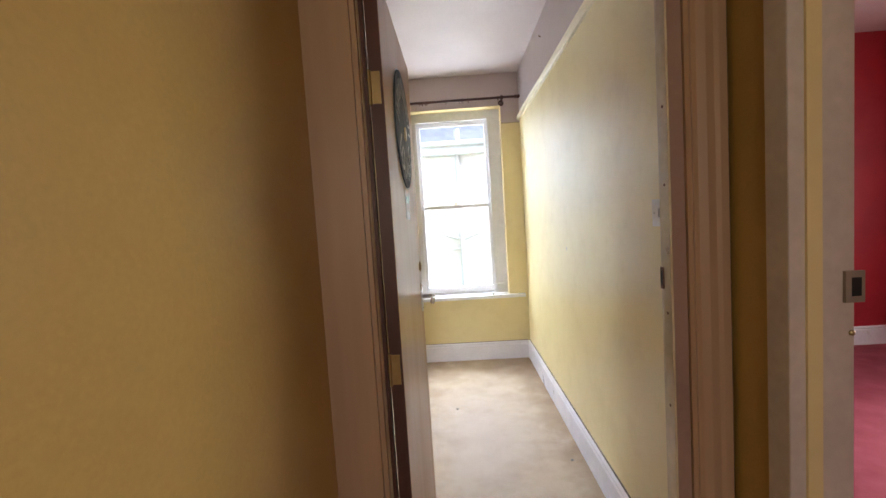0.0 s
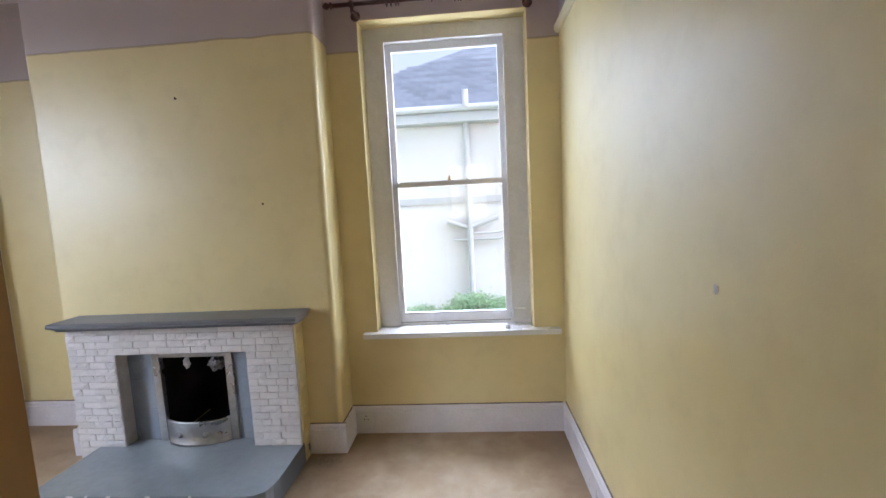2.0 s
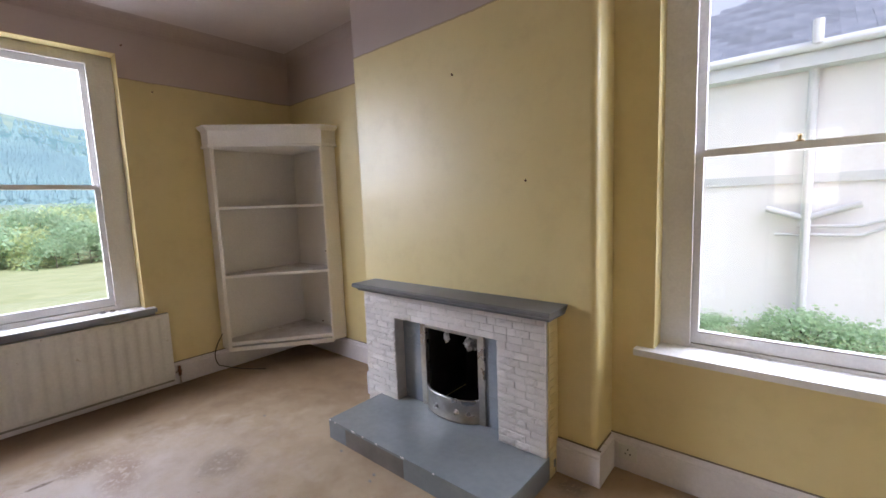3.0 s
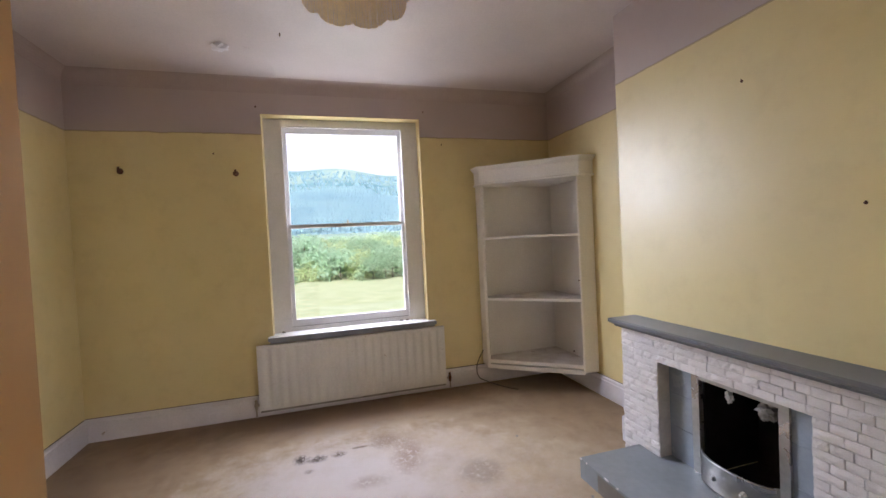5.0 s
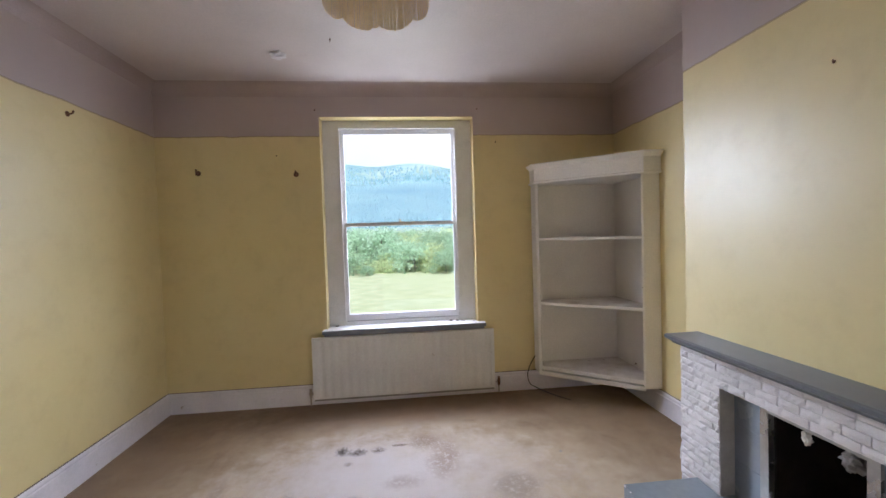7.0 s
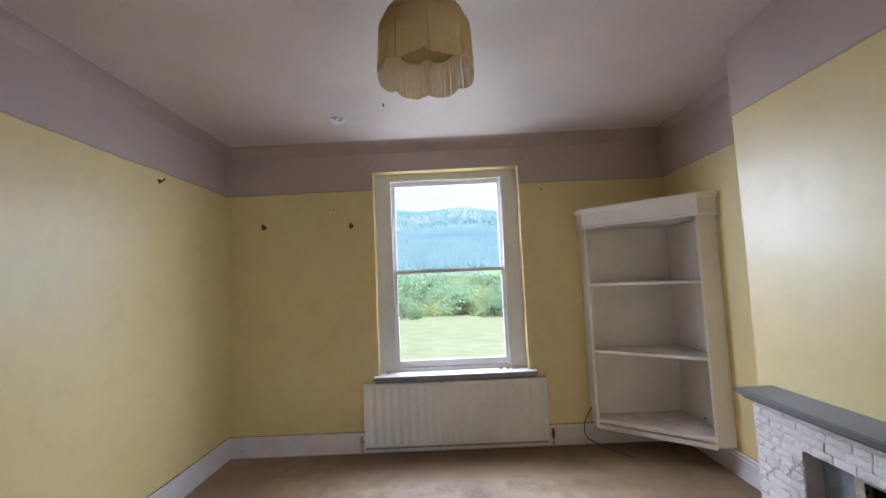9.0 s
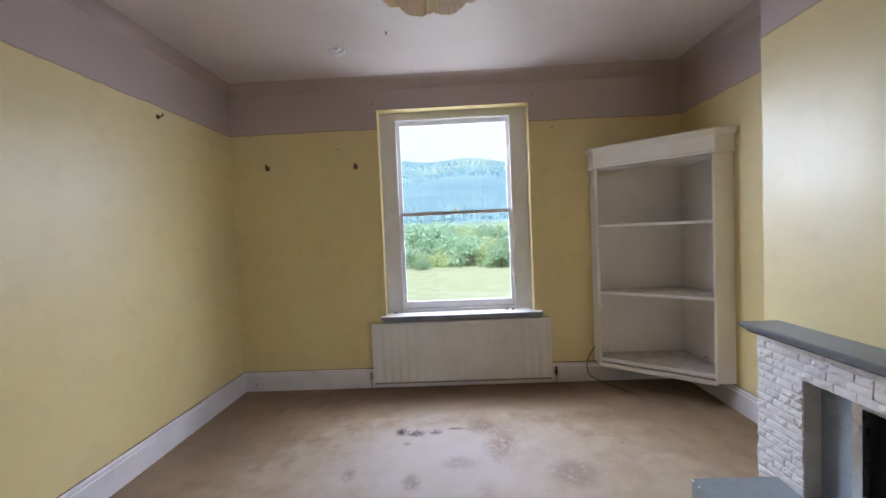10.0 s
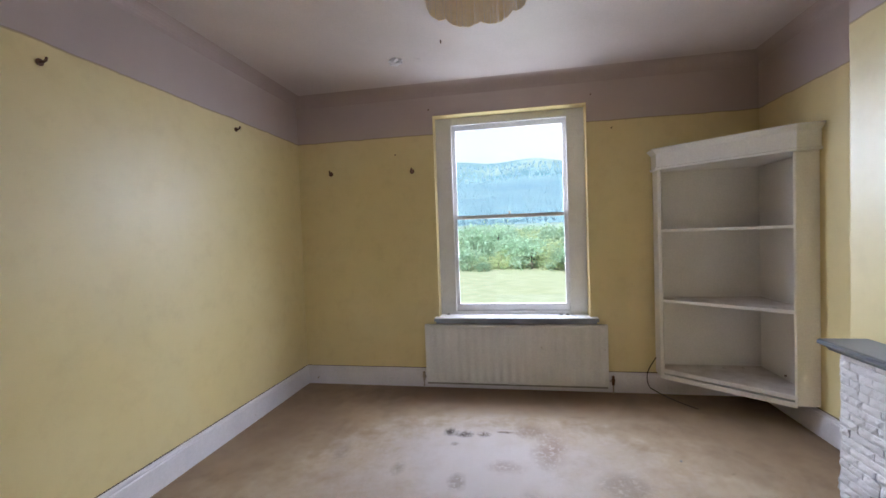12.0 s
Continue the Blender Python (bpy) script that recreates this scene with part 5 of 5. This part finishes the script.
def leafy_tree(name, seed, h, spread, leaf_mat, low, label, category="tree", leaves=2600):
    """Tapered trunk, limbs and a crown of loose leaf sprays."""
    r = random.Random(seed)
    u = thing(name, (0, 0, 0), label, category, "valley trees")
    trunk = tube([(0, 0, 0), (0.05, 0.02, h * 0.3), (0.0, 0.1, h * 0.55), (0.1, 0.1, h * 0.8)], h * 0.018, 8)
    part("trunk", trunk, BARK, u)
    tips = []
    for k in range(13):
        a, z = r.uniform(0, 6.28), h * r.uniform(low + 0.08, 0.85)
        L = spread * r.uniform(0.5, 0.95) * (1 - 0.5 * (z / h - low))
        tip = Vector((L * math.cos(a), L * math.sin(a), z + h * 0.1))
        tips.append(tip)
        part("limb", tube([(0, 0.05, z * 0.75), tuple(tip * 0.6 + Vector((0, 0, -h * 0.02))), tuple(tip)], h * 0.006, 6), BARK, u)
    tips += [Vector((0, 0, h * 0.9)), Vector((0, 0, h * 0.7))]
    vs, fs = [], []
    for _ in range(leaves):
        c = r.choice(tips) + Vector((r.gauss(0, 1), r.gauss(0, 1), r.gauss(0, 0.8))) * spread * 0.24
        if c.z < h * low * 0.5:
            c.z = h * low * r.uniform(0.5, 1.2)
        n = Vector((r.gauss(0, 1), r.gauss(0, 1), r.gauss(0.6, 1))).normalized()
        a = n.orthogonal().normalized() * r.uniform(0.12, 0.30) * (0.35 + h * 0.1)
        b = n.cross(a).normalized() * a.length * r.uniform(0.5, 0.9)
        k = len(vs)
        vs += [tuple(c - a), tuple(c - b), tuple(c + a), tuple(c + b)]
        fs.append((k, k + 1, k + 2, k + 3))
    me = bpy.data.meshes.new("crown")
    me.from_pydata(vs, [], fs)
    me.materials.append(leaf_mat)
    ob = new("crown", me)
    ob.parent = u
    return u


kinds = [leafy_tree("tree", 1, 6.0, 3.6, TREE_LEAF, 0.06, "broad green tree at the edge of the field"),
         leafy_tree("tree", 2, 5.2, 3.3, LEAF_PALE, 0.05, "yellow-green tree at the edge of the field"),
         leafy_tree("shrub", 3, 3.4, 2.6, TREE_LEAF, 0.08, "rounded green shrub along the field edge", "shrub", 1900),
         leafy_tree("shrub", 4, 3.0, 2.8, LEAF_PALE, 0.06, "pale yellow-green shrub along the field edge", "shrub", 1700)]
rng = random.Random(21)
slots = []
for i in range(26):
    slots.append((rng.choice((2, 3)), -57 + rng.uniform(-4, 4), -12 + i * 1.3 + rng.uniform(-0.9, 0.9), rng.choice((0.35, 0.5, 0.65, 0.8, 1.15))))
for i in range(15):
    slots.append((rng.choice((0, 1, 0)), -66 + rng.uniform(-4, 4), -15 + i * 2.9 + rng.uniform(-1.4, 1.4), rng.uniform(0.45, 1.0)))
for i in range(16):
    slots.append((rng.choice((0, 1)), -100 + rng.uniform(-12, 12), -24 + i * 4.2 + rng.uniform(-1.5, 1.5), rng.uniform(0.8, 1.15)))
for i in range(18):
    slots.append((rng.choice((0, 0, 1)), -170 + rng.uniform(-20, 20), -44 + i * 6.6 + rng.uniform(-3, 3), rng.uniform(0.9, 1.3)))
used = set()
for k, x, y, s in slots:
    m = Matrix.Translation((x, y, height(x, y) - 0.05)) @ Matrix.Rotation(rng.uniform(0, 6.28), 4, "Z")
    if k not in used:
        used.add(k)
        kinds[k].matrix_basis = m
    else:
        c = copy_thing(kinds[k], m)
        c.scale = (s, s, s)

# ---- neighbouring house ----
NY, NZ = 9.5, 2.97
nb = thing("neighbour_house", (1, NY, -0.5), "white rendered house with a hipped slate roof", "house")
part("wall", boxes((-3.1, 9.0, NY, NY + 8.0, -0.6, NZ + 0.1), width=0.01), RENDER_WHITE, nb, "white rendered wall")
part("string_course", boxes((-3.12, 9.0, NY - 0.03, NY - 0.001, 1.535, 1.655), width=0.01), FASCIA, nb, "pale grey string course")
part("fascia", boxes((-3.4, 9.2, NY - 0.30, NY - 0.02, NZ, NZ + 0.17), width=0.006), FASCIA, nb, "grey painted fascia and soffit")
part("gutter", tube([(-3.45, NY - 0.36, NZ + 0.22), (9.2, NY - 0.36, NZ + 0.22)], 0.06, 10), FASCIA, nb, "grey gutter")
EX0, EY, EZ, K = -3.45, NY - 0.34, NZ + 0.27, 0.62
roof = bmesh.new()
rp = [roof.verts.new(p) for p in ((EX0, EY, EZ), (9.3, EY, EZ), (9.3, EY + 4.4, EZ + 4.4 * K), (EX0 + 4.4, EY + 4.4, EZ + 4.4 * K), (EX0, EY + 8.8, EZ), (9.3, EY + 8.8, EZ))]
for q in ((0, 1, 2, 3), (0, 3, 4), (3, 2, 5, 4)):
    roof.faces.new([rp[i] for i in q])
base = part("roof", roof, SLATE, nb, "blue-grey slate roof")
chim = part("chimney", boxes((0.75, 1.35, EY + 3.9, EY + 4.6, EZ + 1.9, EZ + 3.9), width=0.02), FASCIA, nb, "grey rendered chimney")
part("downpipe", tube([(0.03, NY - 0.08, 1.065), (0.03, NY - 0.08, NZ + 0.1), (0.04, NY - 0.42, NZ + 0.26), (0.04, NY - 0.42, NZ + 0.50)], 0.055, 10), PIPE_WHITE, nb, "white soil pipe")
part("downpipe", tube([(0.03, NY - 0.08, -0.6), (0.03, NY - 0.08, 1.065)], 0.055, 10), PIPE_WHITE, nb)
part("branch_pipe", tube([(0.03, NY - 0.08, 1.065), (-0.39, NY - 0.08, 1.205)], 0.04, 10), PIPE_WHITE, nb)
part("branch_pipe", tube([(0.03, NY - 0.08, 1.065), (0.55, NY - 0.08, 1.25)], 0.04, 10), PIPE_WHITE, nb)
part("waste_pipe", tube([(-0.05, NY - 0.08, 0.96), (0.54, NY - 0.08, 0.97), (0.80, NY - 0.08, 1.05)], 0.02, 8), PIPE_WHITE, nb)
part("waste_pipe", tube([(-0.28, NY - 0.08, 0.85), (0.56, NY - 0.08, 0.85), (0.78, NY - 0.08, 0.96)], 0.02, 8), PIPE_WHITE, nb)
vent = part("vent_box", boxes((-0.47, -0.30, NY - 0.36, NY - 0.27, NZ - 0.01, NZ + 0.09), width=0.01), PIPE_WHITE, nb, "white box under the eaves")

# bed of shrubs against the neighbour's wall
for i, (x, s) in enumerate(((-0.9, 0.55), (-0.35, 0.5), (0.05, 0.85), (0.5, 0.7), (-1.5, 0.6), (1.1, 0.7))):
    c = copy_thing(kinds[2], Matrix.Translation((x, NY - 0.75, -0.56)) @ Matrix.Rotation(i * 1.3, 4, "Z"))
    c.scale = (0.16 * s / 0.7, 0.16 * s / 0.7, 0.115 * s / 0.7)
    tagged(c, "low green shrub in front of the white house", "shrub", "wall bed shrubs")

# ---- small pieces: roof slates, bricks of the fireplace ----
slate_me = bpy.data.meshes.new("slate")
bm = boxes((-0.148, 0.148, -0.002, 0.26, 0.0, 0.012))
bm.to_mesh(slate_me)
bm.free()
slate_me.materials.append(SLATE)
tilt = Matrix.Rotation(math.atan(K), 4, "X")
slope = math.sqrt(1 + K * K)
count = 0
for row in range(16):
    for col in range(26):
        x = -2.3 + col * 0.30 + (row % 2) * 0.15
        y = row * 0.21
        if x - EX0 < y + 0.2:
            continue
        m = Matrix.Translation((x, EY + y, EZ + y * K + 0.006)) @ tilt @ Matrix.Rotation(rng.uniform(-0.012, 0.012), 4, "Z") @ Matrix.Rotation(0.03, 4, "X")
        if count < 290:
            s = new("slate", slate_me)
            s.parent = base
            s.matrix_basis = m
            count += 1

brick_meshes = []
for k in range(7):
    r = random.Random(40 + k)
    bm = bmesh.new()
    nx, nz = 5, 3
    grid = [[bm.verts.new((i / (nx - 1) - 0.5, -(0.65 + 0.35 * r.random()) if 0 < i < nx - 1 and 0 < j < nz - 1 else -(0.3 + 0.4 * r.random()), j / (nz - 1) - 0.5)) for j in range(nz)] for i in range(nx)]
    for i in range(nx - 1):
        for j in range(nz - 1):
            bm.faces.new((grid[i][j], grid[i + 1][j], grid[i + 1][j + 1], grid[i][j + 1]))
    edge = [grid[i][0] for i in range(nx)] + [grid[nx - 1][j] for j in range(1, nz)] + [grid[i][nz - 1] for i in range(nx - 2, -1, -1)] + [grid[0][j] for j in range(nz - 2, 0, -1)]
    back = [bm.verts.new((v.co.x, 0.3, v.co.z)) for v in edge]
    for i in range(len(edge)):
        j = (i + 1) % len(edge)
        bm.faces.new((edge[i], back[i], back[j], edge[j]))
    bmesh.ops.recalc_face_normals(bm, faces=bm.faces)
    me = bpy.data.meshes.new("brick")
    bm.to_mesh(me)
    bm.free()
    me.materials.append(BRICK)
    brick_meshes.append(me)

rb = random.Random(77)
course = 0.868 / 21


def lay(x0, x1, row, first):
    """One course of split bricks between x0 and x1."""
    x = x0
    w = first
    while x < x1 - 0.004:
        b = min(x + w, x1)
        if x1 - b < 0.03:
            b = x1
        o = new("brick", rb.choice(brick_meshes))
        o.parent = core
        o.matrix_basis = Matrix.LocRotScale(((x + b) / 2, SYF + 0.012, (row + 0.5) * course), None, (b - x - 0.0035, 0.013 + rb.uniform(-0.004, 0.006), course - 0.0035))
        x, w = b, rb.uniform(0.055, 0.125)


for row in range(21):
    z_mid = (row + 0.5) * course
    if z_mid > OZ:
        lay(SX0, SX1, row, 0.06 if row % 2 else 0.11)
    else:
        lay(SX0, OX0 - 0.001, row, 0.06 if row % 2 else 0.11)
        lay(OX1 + 0.001, SX1, row, 0.11 if row % 2 else 0.06)
